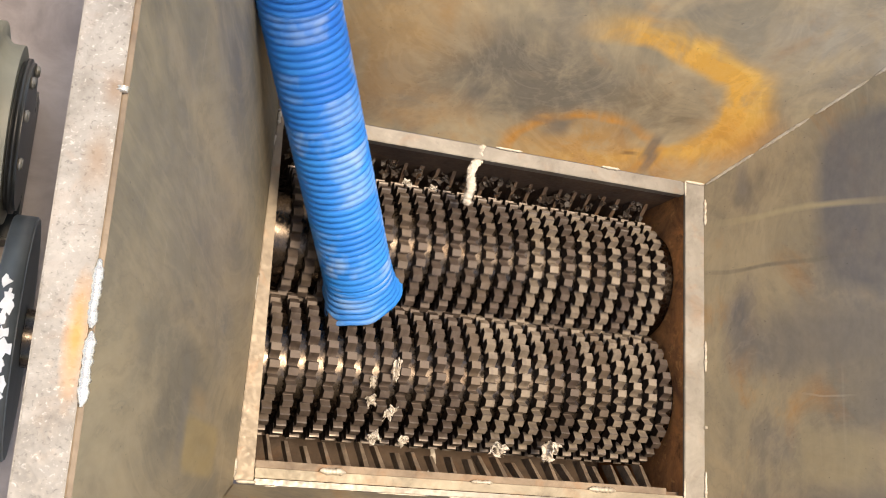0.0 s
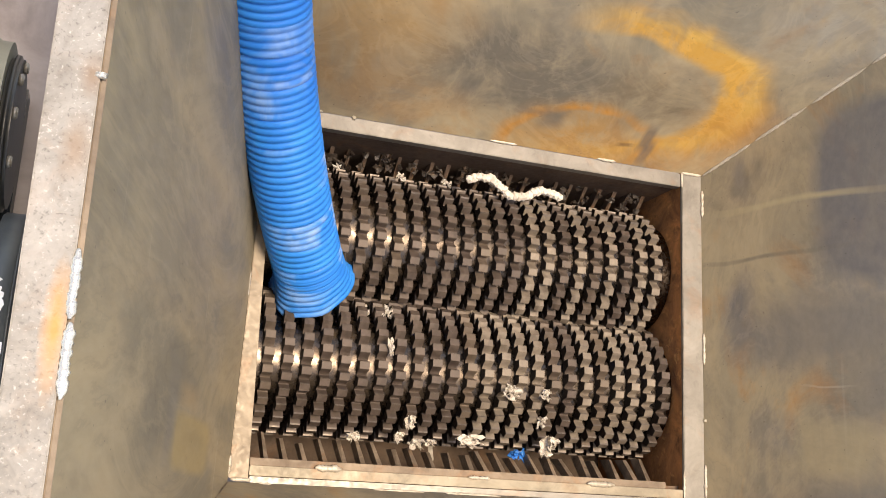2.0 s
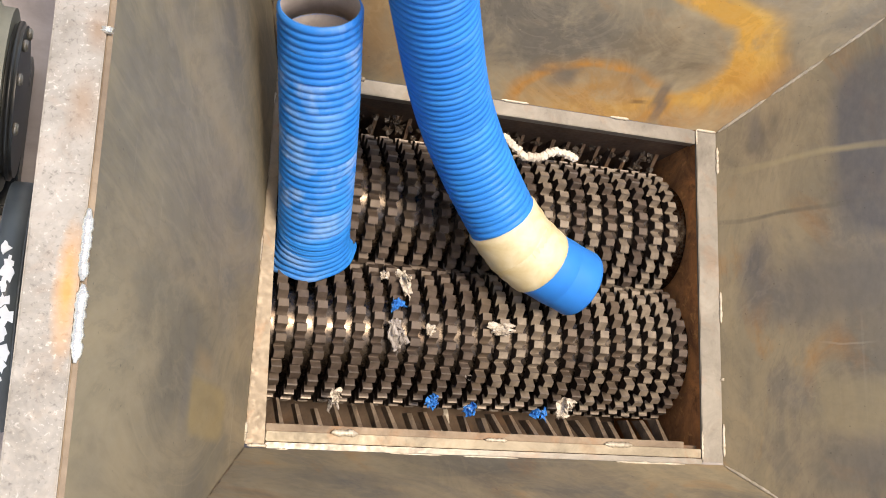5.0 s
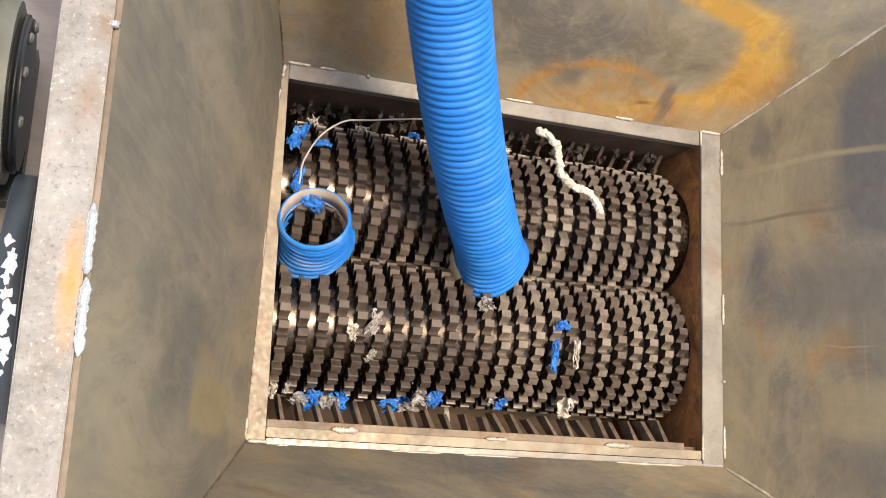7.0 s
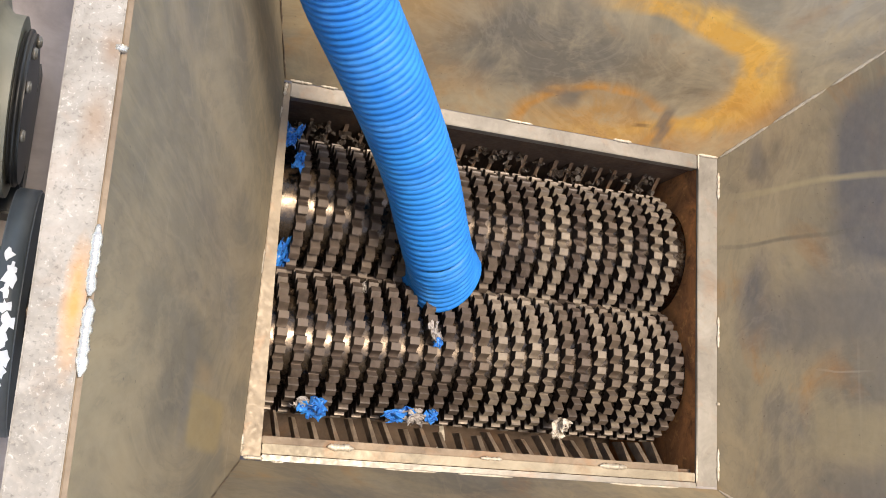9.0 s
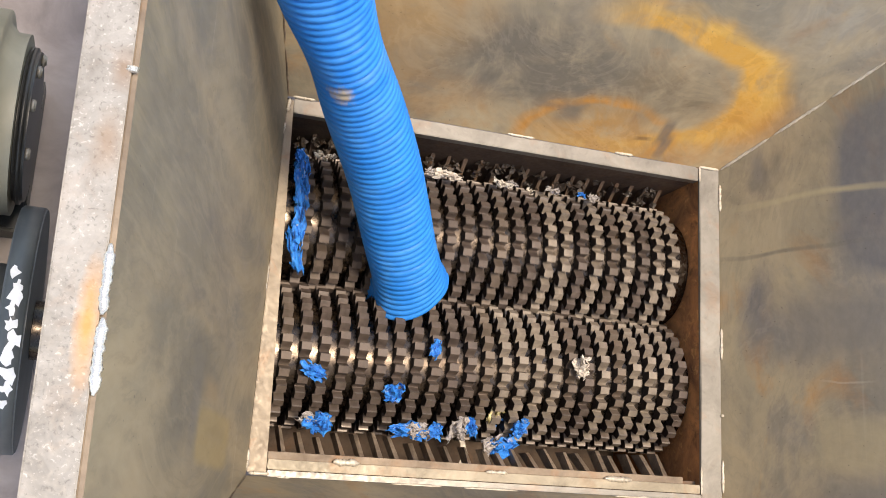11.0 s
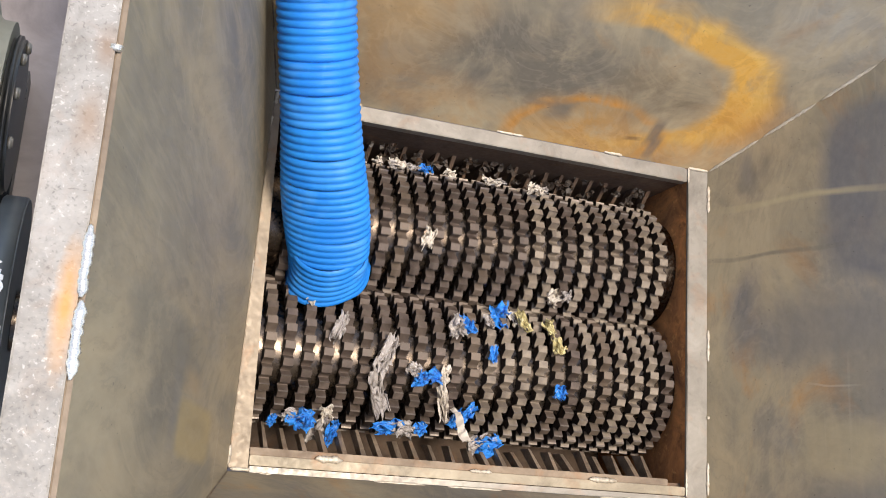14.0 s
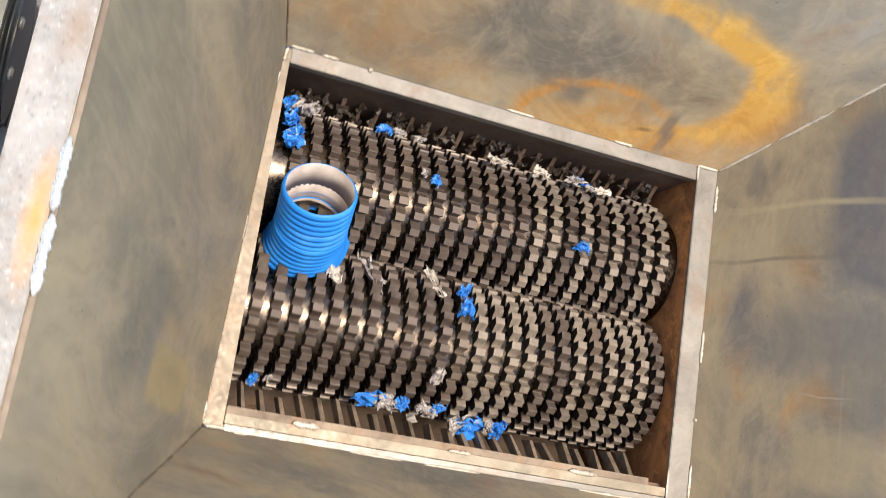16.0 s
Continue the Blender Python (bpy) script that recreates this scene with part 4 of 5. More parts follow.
# kind, shaft (0 front, 1 back) and whether it rides on or sinks; seconds from and to which it waits; place along the shaft,
# degrees past the top, width and length in millimetres
SCRAPS = """
c0r 0.00 0.00 0.186 -27 26 26; c0r 0.00 0.00 0.226 -35 22 37; c0s 0.00 0.45 0.213 -63 27 29; c0r 0.00 3.50 0.267 -65 22 25
c0r 0.00 0.78 0.452 -66 46 29; c0r 0.00 9.40 0.555 -64 43 47; c1s 0.00 3.95 0.240 60 22 21; c1s 0.00 0.45 0.292 58 16 17
c0s 1.05 1.95 0.308 -71 33 27; c0r 1.05 3.44 0.398 -63 61 29; b0r 1.05 4.77 0.517 -85 35 31; c0r 1.50 1.50 0.225 60 18 46
c0r 1.50 1.50 0.184 50 16 25; c1s 1.05 1.95 0.336 64 22 21; c0r 3.50 3.50 0.521 49 24 27; g0r 3.50 3.50 0.492 -14 49 52
c0r 3.50 3.50 0.188 -25 22 23; c0r 3.50 3.50 0.227 -33 27 58; b0s 3.05 3.95 0.213 -69 53 58; g0s 3.05 7.45 0.134 -85 27 46
c1r 3.50 3.50 0.529 33 20 31; c1s 3.05 3.95 0.157 62 35 31; b0r 4.50 4.50 0.208 -6 31 29; g0r 4.50 4.50 0.208 -29 41 69
c0r 4.50 4.50 0.223 24 31 25; b0s 4.05 7.45 0.300 -64 31 33; b0s 4.05 4.95 0.382 -74 31 35; c0r 4.05 5.72 0.127 -64 24 35
g0r 7.00 7.00 0.164 -26 20 33; g0r 7.00 7.00 0.368 19 39 37; b0r 7.00 7.00 0.504 -15 24 80; b0s 6.55 8.45 0.141 -86 53 46
g0r 6.55 16.00 0.280 -65 51 40; b0s 6.55 7.45 0.429 -64 31 33; c0s 6.55 7.45 0.018 -66 20 35; c1s 6.55 7.45 0.051 62 27 25
b1s 6.55 7.45 0.238 61 31 21; b0s 7.55 14.95 0.093 -63 61 46; b0r 7.55 16.00 0.246 -64 71 37; g0r 8.00 8.00 0.163 40 29 62
b1r 8.00 8.00 0.055 -58 41 23; b1r 8.00 8.00 0.012 27 35 94; b1r 8.00 8.00 0.012 -12 29 83; b0r 11.00 11.00 0.060 -17 63 31
b0r 11.00 11.00 0.204 -28 47 44; b0r 11.00 11.00 0.272 6 27 46; b0r 10.55 12.80 0.287 -65 61 40; g0r 10.55 12.05 0.341 -57 41 67
b0r 10.55 16.00 0.448 -81 82 56; c1s 10.55 11.45 0.061 62 29 23; c1s 10.55 11.45 0.297 62 67 29; c1s 10.55 16.45 0.412 64 45 29
g1s 10.55 11.45 0.602 61 37 23; b1r 11.00 11.00 0.012 15 33 114; b1r 11.00 11.00 0.012 -32 31 114; b0r 12.50 12.50 0.464 7 37 46
c0r 12.50 12.50 0.467 -14 24 62; y0r 12.50 12.50 0.419 2 27 42; y0r 12.50 12.50 0.537 -44 31 40; g0s 12.05 14.95 0.136 -88 41 83
c0r 12.50 12.50 0.076 -26 27 42; b0s 12.05 12.95 0.172 -65 27 29; b1r 12.50 12.50 0.021 -50 47 42; c1r 12.05 12.72 0.544 63 39 42
b1s 12.05 12.95 0.346 63 29 25; b1r 12.50 12.50 0.297 35 16 37; g0r 13.50 13.50 0.212 -23 41 94; g0r 13.50 13.50 0.126 -6 29 94
y0r 13.50 13.50 0.476 16 27 62; y0r 13.50 13.50 0.527 14 31 46; c0r 13.50 13.50 0.325 -55 27 83; b0r 13.50 13.50 0.434 26 51 73
c0r 13.50 13.50 0.070 32 27 25; c1r 13.50 13.50 0.273 31 29 46; g0r 14.50 14.50 0.208 -9 45 114; c0r 14.50 14.50 0.319 7 22 56
b0r 14.50 14.50 0.376 -37 33 64; b0r 14.50 14.50 0.544 5 31 33; c0r 14.50 14.50 0.130 -34 33 35; b0s 14.05 16.45 0.045 -65 20 29
b1r 14.50 14.50 0.336 26 33 46; b1r 14.05 15.41 0.279 62 27 27; c1s 14.05 14.95 0.223 62 43 27; b0r 14.50 14.50 0.408 28 22 37
g0r 14.50 14.50 0.407 56 27 42; b1r 16.00 16.00 0.012 33 37 46; b1r 16.00 16.00 0.019 17 47 52; g1s 15.55 16.45 0.046 63 61 52
b1r 16.00 16.00 0.580 -9 35 31; b0r 16.00 16.00 0.378 45 27 48; g0r 16.00 16.00 0.344 -29 31 42; g0s 15.55 16.45 0.348 -64 51 37
b0s 15.55 16.45 0.502 -80 35 52; b1s 15.55 16.45 0.194 64 51 25; c1s 15.55 16.45 0.628 49 51 23; g1s 15.55 16.45 0.578 66 61 27
g0s 6.55 8.45 0.119 -82 37 34; b0r 6.55 16.00 0.302 -61 36 30; g0s 6.55 7.45 0.407 -60 21 25; g0s 6.55 7.45 0.040 -62 14 27
g0s 7.55 14.95 0.071 -59 43 34; g0r 7.55 16.00 0.268 -60 50 28; g0r 10.55 12.80 0.265 -61 43 30; b0r 10.55 12.05 0.363 -53 29 50
g0r 10.55 16.00 0.426 -77 57 42; g1s 10.55 11.45 0.083 66 20 17; g1s 10.55 11.45 0.275 66 47 22; g1s 10.55 16.45 0.434 68 31 22
b1s 10.55 11.45 0.580 65 26 17; b0s 12.05 14.95 0.158 -84 29 62; g0s 12.05 12.95 0.150 -61 19 22; g1r 12.05 12.72 0.566 67 27 31
g1s 12.05 12.95 0.324 67 20 19; g0s 14.05 16.45 0.067 -61 14 22; g1r 14.05 15.41 0.257 66 19 20; g1s 14.05 14.95 0.245 66 30 20
b1s 15.55 16.45 0.024 67 43 39; b0s 15.55 16.45 0.370 -60 36 28; g0s 15.55 16.45 0.480 -76 24 39; g1s 15.55 16.45 0.216 68 36 19
g1s 15.55 16.45 0.606 53 36 17; b1s 15.55 16.45 0.600 70 43 20
c1s 11.50 16.40 0.50 60 40 34; g1s 11.00 15.00 0.52 68 40 26; g1s 10.60 16.40 0.22 64 34 24; c1s 10.60 14.00 0.19 66 26 22
c1s 12.00 15.00 0.33 66 34 22; g1s 6.55 8.45 0.33 64 40 26; c1s 6.55 8.60 0.41 62 38 24; c1s 6.50 8.50 0.14 62 30 24
g1s 3.00 4.70 0.30 64 22 18; c1s 1.00 3.00 0.12 64 20 16; b1s 12.10 14.90 0.29 67 26 20; g1s 12.10 16.40 0.26 66 30 20
b1s 10.55 12.20 0.014 20 34 90; b1s 10.55 12.20 0.014 -15 32 90; b1s 10.55 12.20 0.014 48 30 70; b1s 6.60 8.60 0.012 30 34 80
b1s 6.60 8.60 0.014 -5 28 60; b1r 7.50 7.50 0.045 -62 60 30
g0r 8.00 8.00 0.279 -33 30 50; b0r 8.00 8.00 0.285 -41 24 24; c0r 8.20 8.20 0.545 38 18 60; c0r 2.50 2.50 0.277 -24 26 30
c0r 2.50 2.50 0.523 -15 24 28; c0s 1.90 3.00 0.188 -68 26 22; c0s 2.10 3.20 0.33 -66 24 18; c0r 2.50 2.50 0.221 32 14 40
"""
scraps = []
for k, line in enumerate(q.strip() for q in SCRAPS.replace("\n", ";").split(";") if q.strip()):
    head, t0, t1, x, th, w, ln = line.split()
    name, mat, label = KINDS[head[0]]
    rng = random.Random(k)
    ob = new(name, SHAPES[head[0]][k % 6])
    w, ln = float(w) / 1000, float(ln) / 1000
    shrink = 0.80 if head[0] == "g" else 0.88
    w, ln = shrink * w, shrink * ln
    ob.scale = (w, ln, min(w, ln))
    tagged(ob, label, "scrap", "shredded scraps")
    scraps.append((ob, float(t0), float(t1), int(head[1]), head[2] == "r", float(x), float(th), rng.uniform(-25, 25)))

# a long white foam strip
rngs = random.Random(5)
bms = bmesh.new()
for k in range(26):
    u = k / 25
    m = Matrix.Translation((0.19 * (u - 0.5), 0.012 * math.sin(u * 9) + rngs.uniform(-1, 1) * 0.002, 0.004 * math.sin(u * 14))) @ Euler((rngs.random() * 3, rngs.random() * 3, rngs.random() * 3)).to_matrix().to_4x4() @ Matrix.Diagonal((0.0105, 0.0095, 0.008, 1))
    bmesh.ops.create_icosphere(bms, subdivisions=1, radius=1, matrix=m)
strip = tagged(part("foam_strip", bms, MAT_SCRAP_CREAM), "long lumpy white foam strip lying by the cutters", "scrap")

# a torn white strip that catches on the front bar
bmt = bmesh.new()
last = None
for k in range(13):
    u = k / 12
    w = 0.009 * (0.35 + 0.65 * u) * rngs.uniform(0.8, 1.2)
    c = Vector((0.008 * math.sin(u * 5), -0.125 * u, 0.012 * math.sin(u * 3.1) + 0.02 * u))
    pair = (bmt.verts.new(c - Vector((w, 0, rngs.uniform(-1, 1) * 0.003))), bmt.verts.new(c + Vector((w, 0, rngs.uniform(-1, 1) * 0.003))))
    if last:
        bmt.faces.new((last[0], last[1], pair[1], pair[0]))
    last = pair
thicken(bmt, 0.0015)
tongue = tagged(part("white_strip", bmt, MAT_SCRAP_CREAM), "torn white plastic strip hanging over the front bar", "scrap")

# the thin wire from the hose's end
cu = bpy.data.curves.new("hose_wire", "CURVE")
cu.dimensions, cu.bevel_depth, cu.bevel_resolution = "3D", 0.0016, 2
sp = cu.splines.new("BEZIER")
WIRE = ((0.010, 0.385, 0.03), (0.016, 0.43, 0.03), (0.07, 0.50, 0.03), (0.13, 0.515, 0.03), (0.27, 0.53, 0.06))
sp.bezier_points.add(len(WIRE) - 1)
for bp, p in zip(sp.bezier_points, WIRE):
    bp.co = p
    bp.handle_left_type = bp.handle_right_type = "AUTO"
cu.materials.append(MAT_WIRE)
wire = tagged(new("hose_wire", cu), "thin grey springy wire pulled from the hose", "wire")


# ---- motion ----
def spin(sh, rate):
    walk(sh, [(t / 2, Matrix.Translation(sh.location) @ Matrix.Rotation(radians(rate * t / 2), 4, "X")) for t in range(0, 33)])


# time, foot, middle and upper point of each hose's line
HOSE_A = [
    (0, (0.155, 0.278, -0.05), (0.045, 0.471, 0.15), (-0.069, 0.632, 0.35)),
    (0.5, (0.139, 0.284, -0.05), (0.008, 0.465, 0.15), (-0.111, 0.631, 0.35)),
    (1, (0.114, 0.278, -0.05), (-0.006, 0.458, 0.15), (-0.106, 0.626, 0.35)),
    (1.5, (0.088, 0.274, -0.05), (-0.015, 0.455, 0.15), (-0.101, 0.616, 0.35)),
    (2, (0.077, 0.278, -0.05), (-0.016, 0.45, 0.15), (-0.096, 0.613, 0.35)),
    (2.5, (0.062, 0.274, -0.05), (-0.004, 0.441, 0.15), (-0.083, 0.603, 0.35)),
    (3, (0.058, 0.285, -0.05), (0.003, 0.442, 0.15), (-0.078, 0.605, 0.35)),
    (3.5, (0.058, 0.278, -0.05), (0.0, 0.436, 0.15), (-0.074, 0.59, 0.35)),
    (4, (0.059, 0.276, -0.05), (0.012, 0.44, 0.15), (-0.051, 0.579, 0.35)),
    (4.5, (0.057, 0.273, -0.05), (0.023, 0.438, 0.15), (-0.021, 0.575, 0.34)),
    (6.8, (0.059, 0.282, -0.05), (0.024, 0.372, 0.08), (-0.015, 0.452, 0.2)),
    (7, (0.057, 0.278, -0.05), (0.025, 0.361, 0.08), (-0.016, 0.451, 0.2)),
    (7.5, (0.063, 0.272, -0.05), (0.021, 0.333, 0.08), (-0.016, 0.416, 0.2)),
]
HOSE_B = [
    (0, (0.12, 0.62, 1.2), (0.05, 0.60, 1.4), (0.0, 0.55, 1.65)),
    (3.25, (0.12, 0.62, 1.2), (0.05, 0.60, 1.4), (0.0, 0.55, 1.65)),
    (3.5, (0.18, 0.56, 0.98), (0.10, 0.55, 1.14), (0.0, 0.46, 1.36)),
    (3.6, (0.263, 0.528, 0.62), (0.129, 0.504, 0.85), (-0.003, 0.416, 1.1)),
    (3.7, (0.365, 0.516, 0.45), (0.238, 0.547, 0.65), (0.056, 0.504, 0.95)),
    (3.8, (0.502, 0.447, 0.22), (0.387, 0.54, 0.4), (0.176, 0.564, 0.7)),
    (3.9, (0.595, 0.387, 0.12), (0.499, 0.391, 0.13), (0.436, 0.44, 0.2), (0.332, 0.517, 0.34), (0.207, 0.55, 0.55)),
    (4, (0.621, 0.366, 0.06), (0.49, 0.342, 0.06), (0.378, 0.372, 0.1), (0.246, 0.477, 0.24), (0.102, 0.558, 0.48)),
    (4.1, (0.572, 0.321, 0.05), (0.396, 0.33, 0.05), (0.296, 0.365, 0.08), (0.127, 0.466, 0.21), (-0.035, 0.542, 0.45)),
    (4.2, (0.532, 0.294, 0.05), (0.348, 0.308, 0.05), (0.24, 0.355, 0.08), (0.097, 0.458, 0.21), (-0.045, 0.537, 0.45)),
    (4.3, (0.538, 0.296, 0.05), (0.384, 0.302, 0.05), (0.27, 0.356, 0.08), (0.105, 0.457, 0.21), (-0.04, 0.535, 0.45)),
    (4.5, (0.557, 0.293, 0.05), (0.403, 0.294, 0.05), (0.32, 0.357, 0.08), (0.188, 0.464, 0.21), (0.055, 0.548, 0.45)),
    (4.7, (0.575, 0.281, 0.05), (0.438, 0.285, 0.05), (0.347, 0.357, 0.08), (0.222, 0.466, 0.21), (0.108, 0.556, 0.45)),
    (5.4, (0.473, 0.255, 0.0), (0.327, 0.397, 0.12), (0.116, 0.571, 0.4)),
    (5.8, (0.403, 0.281, -0.05), (0.266, 0.439, 0.18), (0.124, 0.58, 0.38)),
    (6.8, (0.386, 0.281, -0.05), (0.241, 0.45, 0.2), (0.124, 0.576, 0.38)),
    (7, (0.383, 0.282, -0.05), (0.239, 0.444, 0.2), (0.14, 0.579, 0.38)),
]
HOSE_B_LATER = [
    (7.5, (0.359, 0.279, -0.05), (0.294, 0.374, 0.075), (0.225, 0.438, 0.184), (0.149, 0.504, 0.289), (0.069, 0.571, 0.39)),
    (8, (0.333, 0.275, -0.05), (0.265, 0.372, 0.076), (0.191, 0.437, 0.187), (0.113, 0.502, 0.295), (0.029, 0.565, 0.4)),
    (8.5, (0.313, 0.283, -0.05), (0.273, 0.344, 0.028), (0.192, 0.429, 0.16), (0.094, 0.499, 0.294), (-0.01, 0.565, 0.42)),
    (11, (0.222, 0.282, -0.05), (0.18, 0.362, 0.035), (0.107, 0.445, 0.168), (0.022, 0.511, 0.311), (-0.063, 0.566, 0.461)),
    (12, (0.189, 0.281, -0.05), (0.124, 0.36, 0.072), (0.039, 0.425, 0.238), (-0.035, 0.483, 0.384), (-0.103, 0.536, 0.526)),
    (12.5, (0.172, 0.276, -0.05), (0.103, 0.351, 0.095), (0.026, 0.411, 0.277), (-0.047, 0.461, 0.436), (-0.111, 0.509, 0.576)),
    (13, (0.144, 0.280, -0.05), (0.091, 0.351, 0.07), (0.021, 0.42, 0.231), (-0.045, 0.48, 0.376), (-0.105, 0.537, 0.511)),
    (13.5, (0.116, 0.277, -0.05), (0.08, 0.347, 0.057), (0.02, 0.425, 0.193), (-0.035, 0.501, 0.308), (-0.083, 0.586, 0.404)),
    (14, (0.1, 0.28, -0.05), (0.086, 0.347, 0.007), (0.044, 0.442, 0.106), (0.01, 0.543, 0.184), (-0.023, 0.657, 0.254)),
    (14.5, (0.093, 0.282, -0.05), (0.079, 0.391, 0.008), (0.064, 0.467, 0.056), (0.049, 0.541, 0.107), (0.034, 0.614, 0.16)),
    (15, (0.085, 0.288, -0.05), (0.075, 0.365, -0.012), (0.066, 0.421, 0.018), (0.056, 0.478, 0.052), (0.047, 0.534, 0.088)),
    (15.5, (0.081, 0.29, -0.05), (0.073, 0.347, 0), (0.066, 0.375, 0.037), (0.059, 0.406, 0.072), (0.053, 0.438, 0.105)),
    (16, (0.075, 0.262, -0.05), (0.071, 0.31, -0.007), (0.067, 0.327, 0.024), (0.062, 0.344, 0.054), (0.058, 0.361, 0.085)),
]
FEED = 0.20


FOOT_SHIFT = Vector((0.0, 0.036, 0.012))


def five(rows):
    """Rows of three points given as five, along the same curve."""
    out = []
    for t, *line in rows:
        if len(line) == 5:
            out.append((t, *line))
            continue
        f, m, e = (Vector(p) for p in line)
        shift = FOOT_SHIFT if f.z < -0.02 else Vector()
        f = f + shift
        um = (m - f).length / ((m - f).length + (e - m).length)
        pts = [f * ((u - um) * (u - 1) / um) + m * (u * (u - 1) / (um * (um - 1))) + e * (u * (u - um) / (1 - um)) for u in (0.0, 0.25, 0.5, 0.75, 1.0)]
        out.append((t, pts[0] - shift, *pts[1:]))
    return out


def lerp_rows(rows, t):
    if t <= rows[0][0]:
        return [Vector(p) for p in rows[0][1:]]
    for a, b in zip(rows, rows[1:]):
        if t <= b[0]:
            u = (t - a[0]) / (b[0] - a[0])
            return [Vector(p).lerp(Vector(q), u) for p, q in zip(a[1:], b[1:])]
    return [Vector(p) for p in rows[-1][1:]]


def smooth_run(p, steps):
    """A smooth curve through all the points."""
    q = [2 * p[0] - p[1], *p, 2 * p[-1] - p[-2]]
    out = []
    for a, b, c, d in zip(q, q[1:], q[2:], q[3:]):
        for k in range(steps):
            u = k / steps
            out.append(0.5 * (2 * b + (c - a) * u + (2 * a - 5 * b + 4 * c - d) * u * u + (3 * b - a - 3 * c + d) * u ** 3))
    return out + [p[-1]]


def hose_line(foot, mid, top, *rest):
    """A smooth polyline from foot to top, then on, bending upright."""
    if foot.z < -0.02:
        foot = foot + FOOT_SHIFT
    if rest:
        return run_on(smooth_run([foot, mid, top, *rest], 10))
    pts = []
    l1, l2 = (mid - foot).length, (top - mid).length
    um = l1 / (l1 + l2)
    for k in range(25):
        u = k / 24
        a = (u - um) * (u - 1) / (um)
        b = u * (u - 1) / (um * (um - 1))
        c = u * (u - um) / (1 - um)
        pts.append(foot * a + mid * b + top * c)
    return run_on(pts)


def run_on(pts):
    """The line goes on past its end, bending upright."""
    d = (pts[-1] - pts[-2]).normalized()
    up = Vector((-0.05, 0.05, 1)).normalized()
    p = pts[-1]
    for k in range(90):
        d = d.lerp(up, 0.12).normalized()
        p = p + d * 0.025
        pts.append(p)
    return pts


def along(pts, s):
    """Place and direction at the distance s along the line; below its foot it goes straight down."""
    if s < 0:
        return pts[0] + Vector((0, 0, s)), (pts[1] - pts[0]).normalized().lerp(Vector((0, 0, 1)), min(1, -s / 0.08)).normalized()
    for a, b in zip(pts, pts[1:]):
        ln = (b - a).length
        if s <= ln:
            return a.lerp(b, s / ln), (b - a).normalized()
        s -= ln
    return pts[-1] + (pts[-1] - pts[-2]).normalized() * s, (pts[-1] - pts[-2]).normalized()


def key_foot(foot, rows, start, end, times):
    """The crushed end stays at the cutters while the hose runs through it; before and after, it lies down among the discs."""
    made = []
    for t in times:
        pts = hose_line(*lerp_rows(rows, t))
        p, q = pts[0], pts[3]
        low = 0.17 * max(min(1, max(0, start - t) / 0.3), min(1, max(0, t - end) / 0.4))
        made.append((t, Matrix.Translation(p - Vector((0, 0, low))) @ (q - p).to_track_quat("Z", "Y").to_matrix().to_4x4() @ Matrix.Rotation(radians(FOOT_TURN), 4, "Z")))
    walk(foot, made)


FOOT_TURN = 180


def key_hose(sections, rows, gone, times):
    """gone: the length swallowed at each time."""
    made = [[] for _ in sections]
    for t in times:
        pts = hose_line(*lerp_rows(rows, t))
        for k, ob in enumerate(sections):
            s = k * SECTION - gone(t)
            s = max(s, -0.24)
            p, _ = along(pts, s)
            q, _ = along(pts, s + SECTION)
            m = (q - p).to_track_quat("Z", "Y").to_matrix().to_4x4()
            made[k].append((t, Matrix.Translation(p) @ m))
    for ob, r in zip(sections, made):
        walk(ob, r)


def ride(t, shaft, th, t0, t1, rides):
    """Degrees past the top of the shaft: carried up, waiting a while, then carried on or sinking back between the fingers."""
    rate = 42 if shaft == 0 else -85
    if t < t0:
        a = th + rate * (t - t0)
        if shaft == 1 and not rides:
            a = th + 60 * (t0 - t)
    elif t <= t1:
        a = th
    else:
        a = th + (rate if rides else -math.copysign(70, rate)) * (t - t1)
    return max(-165, min(165, a))


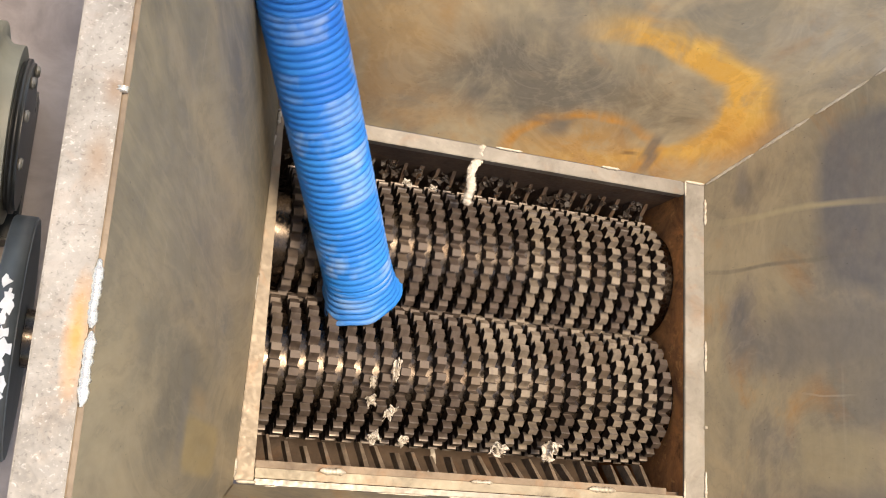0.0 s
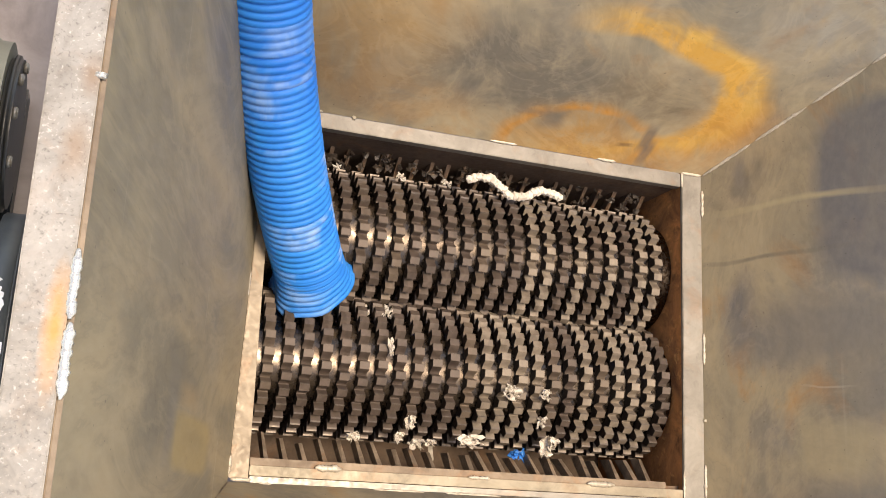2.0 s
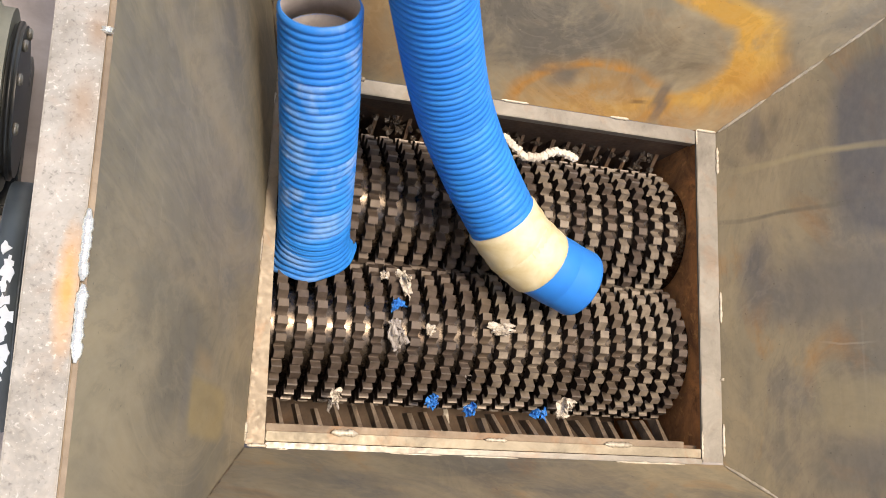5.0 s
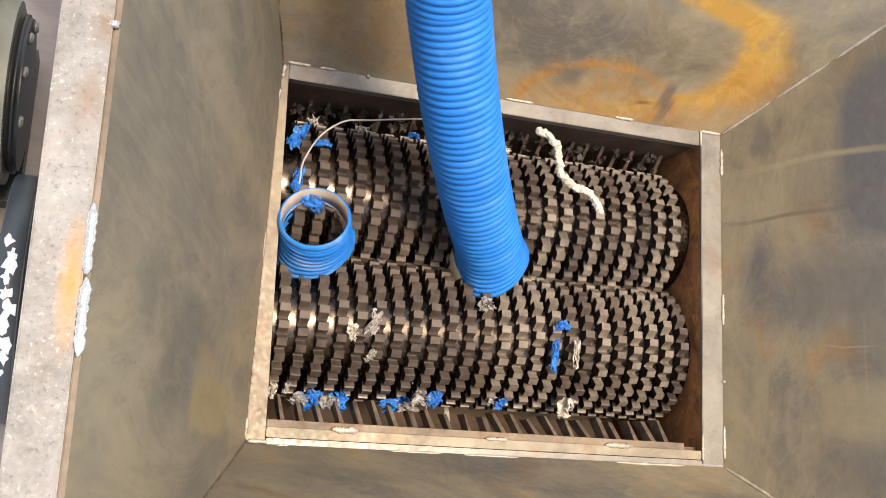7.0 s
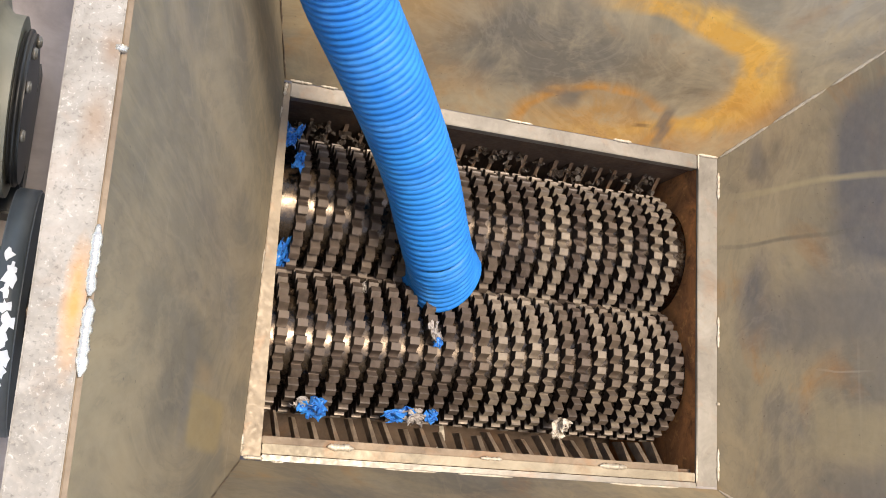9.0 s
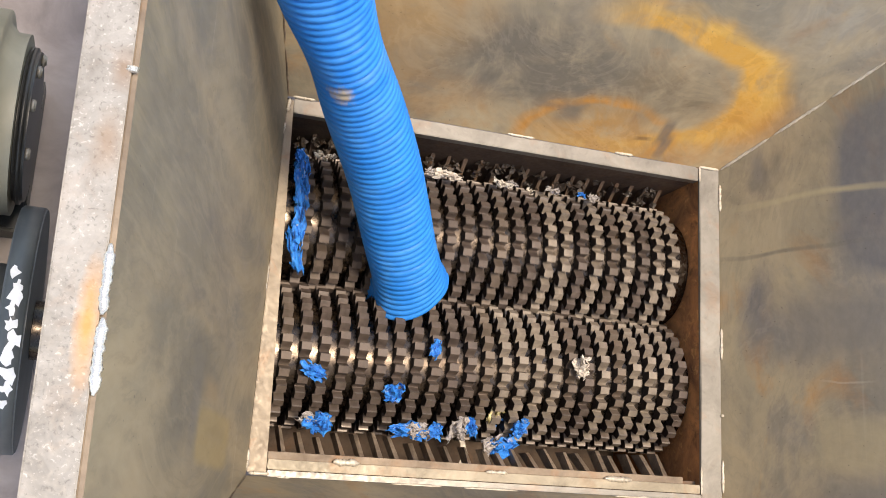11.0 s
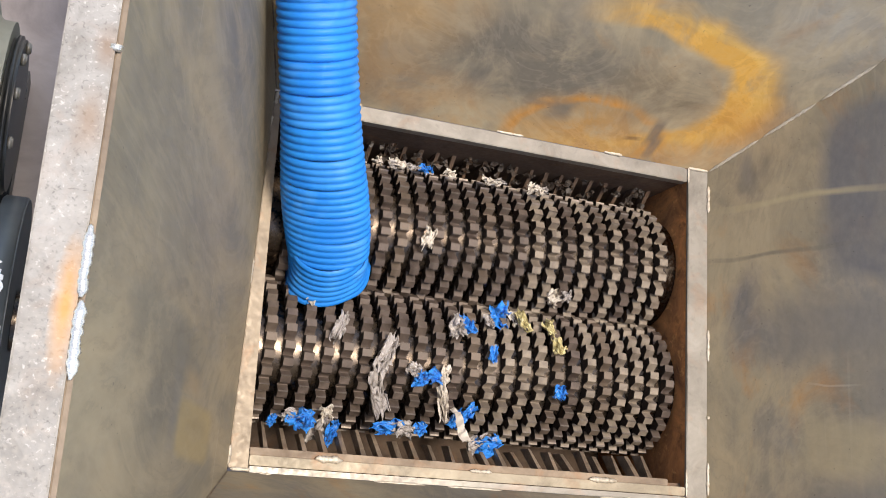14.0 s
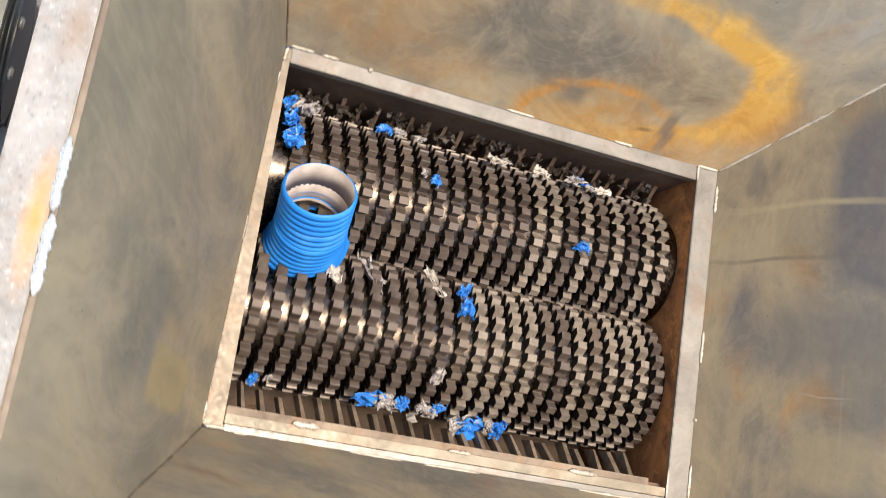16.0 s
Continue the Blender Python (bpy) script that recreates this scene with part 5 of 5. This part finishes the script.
def motions():
    spin(shaft_front, -42)
    spin(shaft_back, 85)
    key_hose(hose_a, HOSE_A, lambda t: max(0.0, 1.46 - FEED * (7.13 - t)) + 0.5 * max(0.0, t - 7.2), [k / 4 for k in range(0, 65)])
    times = sorted(set([k / 4 for k in range(0, 65)] + [3.6, 3.7, 3.8, 3.9, 4.1, 4.2, 4.3, 4.7]))
    key_foot(foot_a, HOSE_A, -1, 7.0, times)
    key_foot(foot_b, five(HOSE_B) + HOSE_B_LATER, 5.8, 17, times)
    key_hose(hose_b, five(HOSE_B) + HOSE_B_LATER, lambda t: max(0.0, 1.965 - 0.22 * (14.5 - min(t, 14.5)) - 0.08 * max(0.0, min(1.0, 14.5 - t))) + 0.173 * max(0.0, t - 14.5) + 0.02 * max(0.0, 1 - abs(t - 15) / 0.75), times)
    for ob, t0, t1, shaft, rides, x, th, tilt in scraps:
        yc, side = (YC1, 1) if shaft == 0 else (YC2, -1)
        rows = []
        for k in range(0, 81):
            t = k / 5
            a = ride(t, shaft, th, t0, t1, rides)
            rad = R_TIP + 0.007
            if a * side > 40:
                rad -= 0.045 * min(1, (a * side - 40) / 35)
            if a * side < -85:
                rad -= 0.03 * min(1, (-a * side - 85) / 20)
            if rides and t0 == t1:
                rad -= 0.06 * max(0, min(1, (-a * side - max(54, 4 - th * side)) / 10))
            lift = max(0, min(1, (-a * side - 48) / 14)) * max(0, min(1, (118 + a * side) / 25))
            m = Matrix.Translation((x - 0.012 * lift, yc + rad * math.sin(radians(a)) - 0.008 * (1 - side) * lift, ZC + rad * math.cos(radians(a)) + 0.04 * lift)) @ Matrix.Rotation(radians(-max(-38, min(38, a))), 4, "X") @ Matrix.Rotation(radians(tilt), 4, "Z")
            rows.append((t, m))
        walk(ob, rows)
    walk(strip, [(0, pose(0.35, 0.585, 0.0, 60, 0, 80)), (0.3, pose(0.40, 0.545, -0.03, 20, 0, 20)), (0.5, pose(0.44, 0.535, -0.035, 30, 3, 6)), (1.0, pose(0.455, 0.53, -0.04, 30, 4, -3)),
                 (4.5, pose(0.455, 0.53, -0.04, 30, 4, -3)), (6.8, pose(0.52, 0.50, -0.03, 30, 4, -40)), (7.2, pose(0.53, 0.48, -0.02, 20, 0, -55)), (7.6, pose(0.53, 0.45, -0.012, 8, 0, -62)), (8.0, pose(0.482, 0.395, -0.012, -5, 0, -64)), (8.3, pose(0.505, 0.33, -0.045, 0, 25, -85)), (8.5, pose(0.545, 0.285, -0.075, 0, 42, -146)), (8.9, pose(0.55, 0.27, -0.22, 0, 55, -146)), (16.0, pose(0.55, 0.27, -0.26, 0, 55, -146))])
    walk(tongue, [(0, pose(0.368, 0.075, -0.24)), (10.6, pose(0.368, 0.075, -0.24)), (11.4, pose(0.368, 0.06, -0.05, -25, 0, 3)), (12.0, pose(0.368, 0.07, -0.025, -8, 0, 2)), (12.5, pose(0.368, 0.075, -0.02, -6, 0, 2)),
                  (13.0, pose(0.360, 0.08, -0.02, -6, 0, 6)), (13.5, pose(0.345, 0.10, -0.02, -6, 0, 14)), (14.2, pose(0.34, 0.10, -0.12, -60, 0, 14)), (15, pose(0.34, 0.075, -0.24, -60, 0, 14)), (16, pose(0.34, 0.075, -0.24, -60, 0, 14))])
    walk(wire, [(0, pose(0, 0.1, 1.35)), (4.7, pose(0, 0.1, 0.75)), (6.0, pose(0, 0.05, 0.2)), (6.8, pose(0, 0, 0)), (7.1, pose(0, 0, 0)), (7.5, pose(-0.02, -0.05, -0.02, 0, 0, -3)), (8.0, pose(-0.045, -0.15, -0.035, 0, 0, -8)), (8.5, pose(-0.05, -0.22, -0.045, 0, 0, -10)), (8.9, pose(-0.05, -0.25, -0.08, 0, 0, -10)), (9.6, pose(-0.05, -0.25, -0.42, 0, 0, -10)), (16, pose(-0.05, -0.25, -0.42, 0, 0, -10))])


motions()
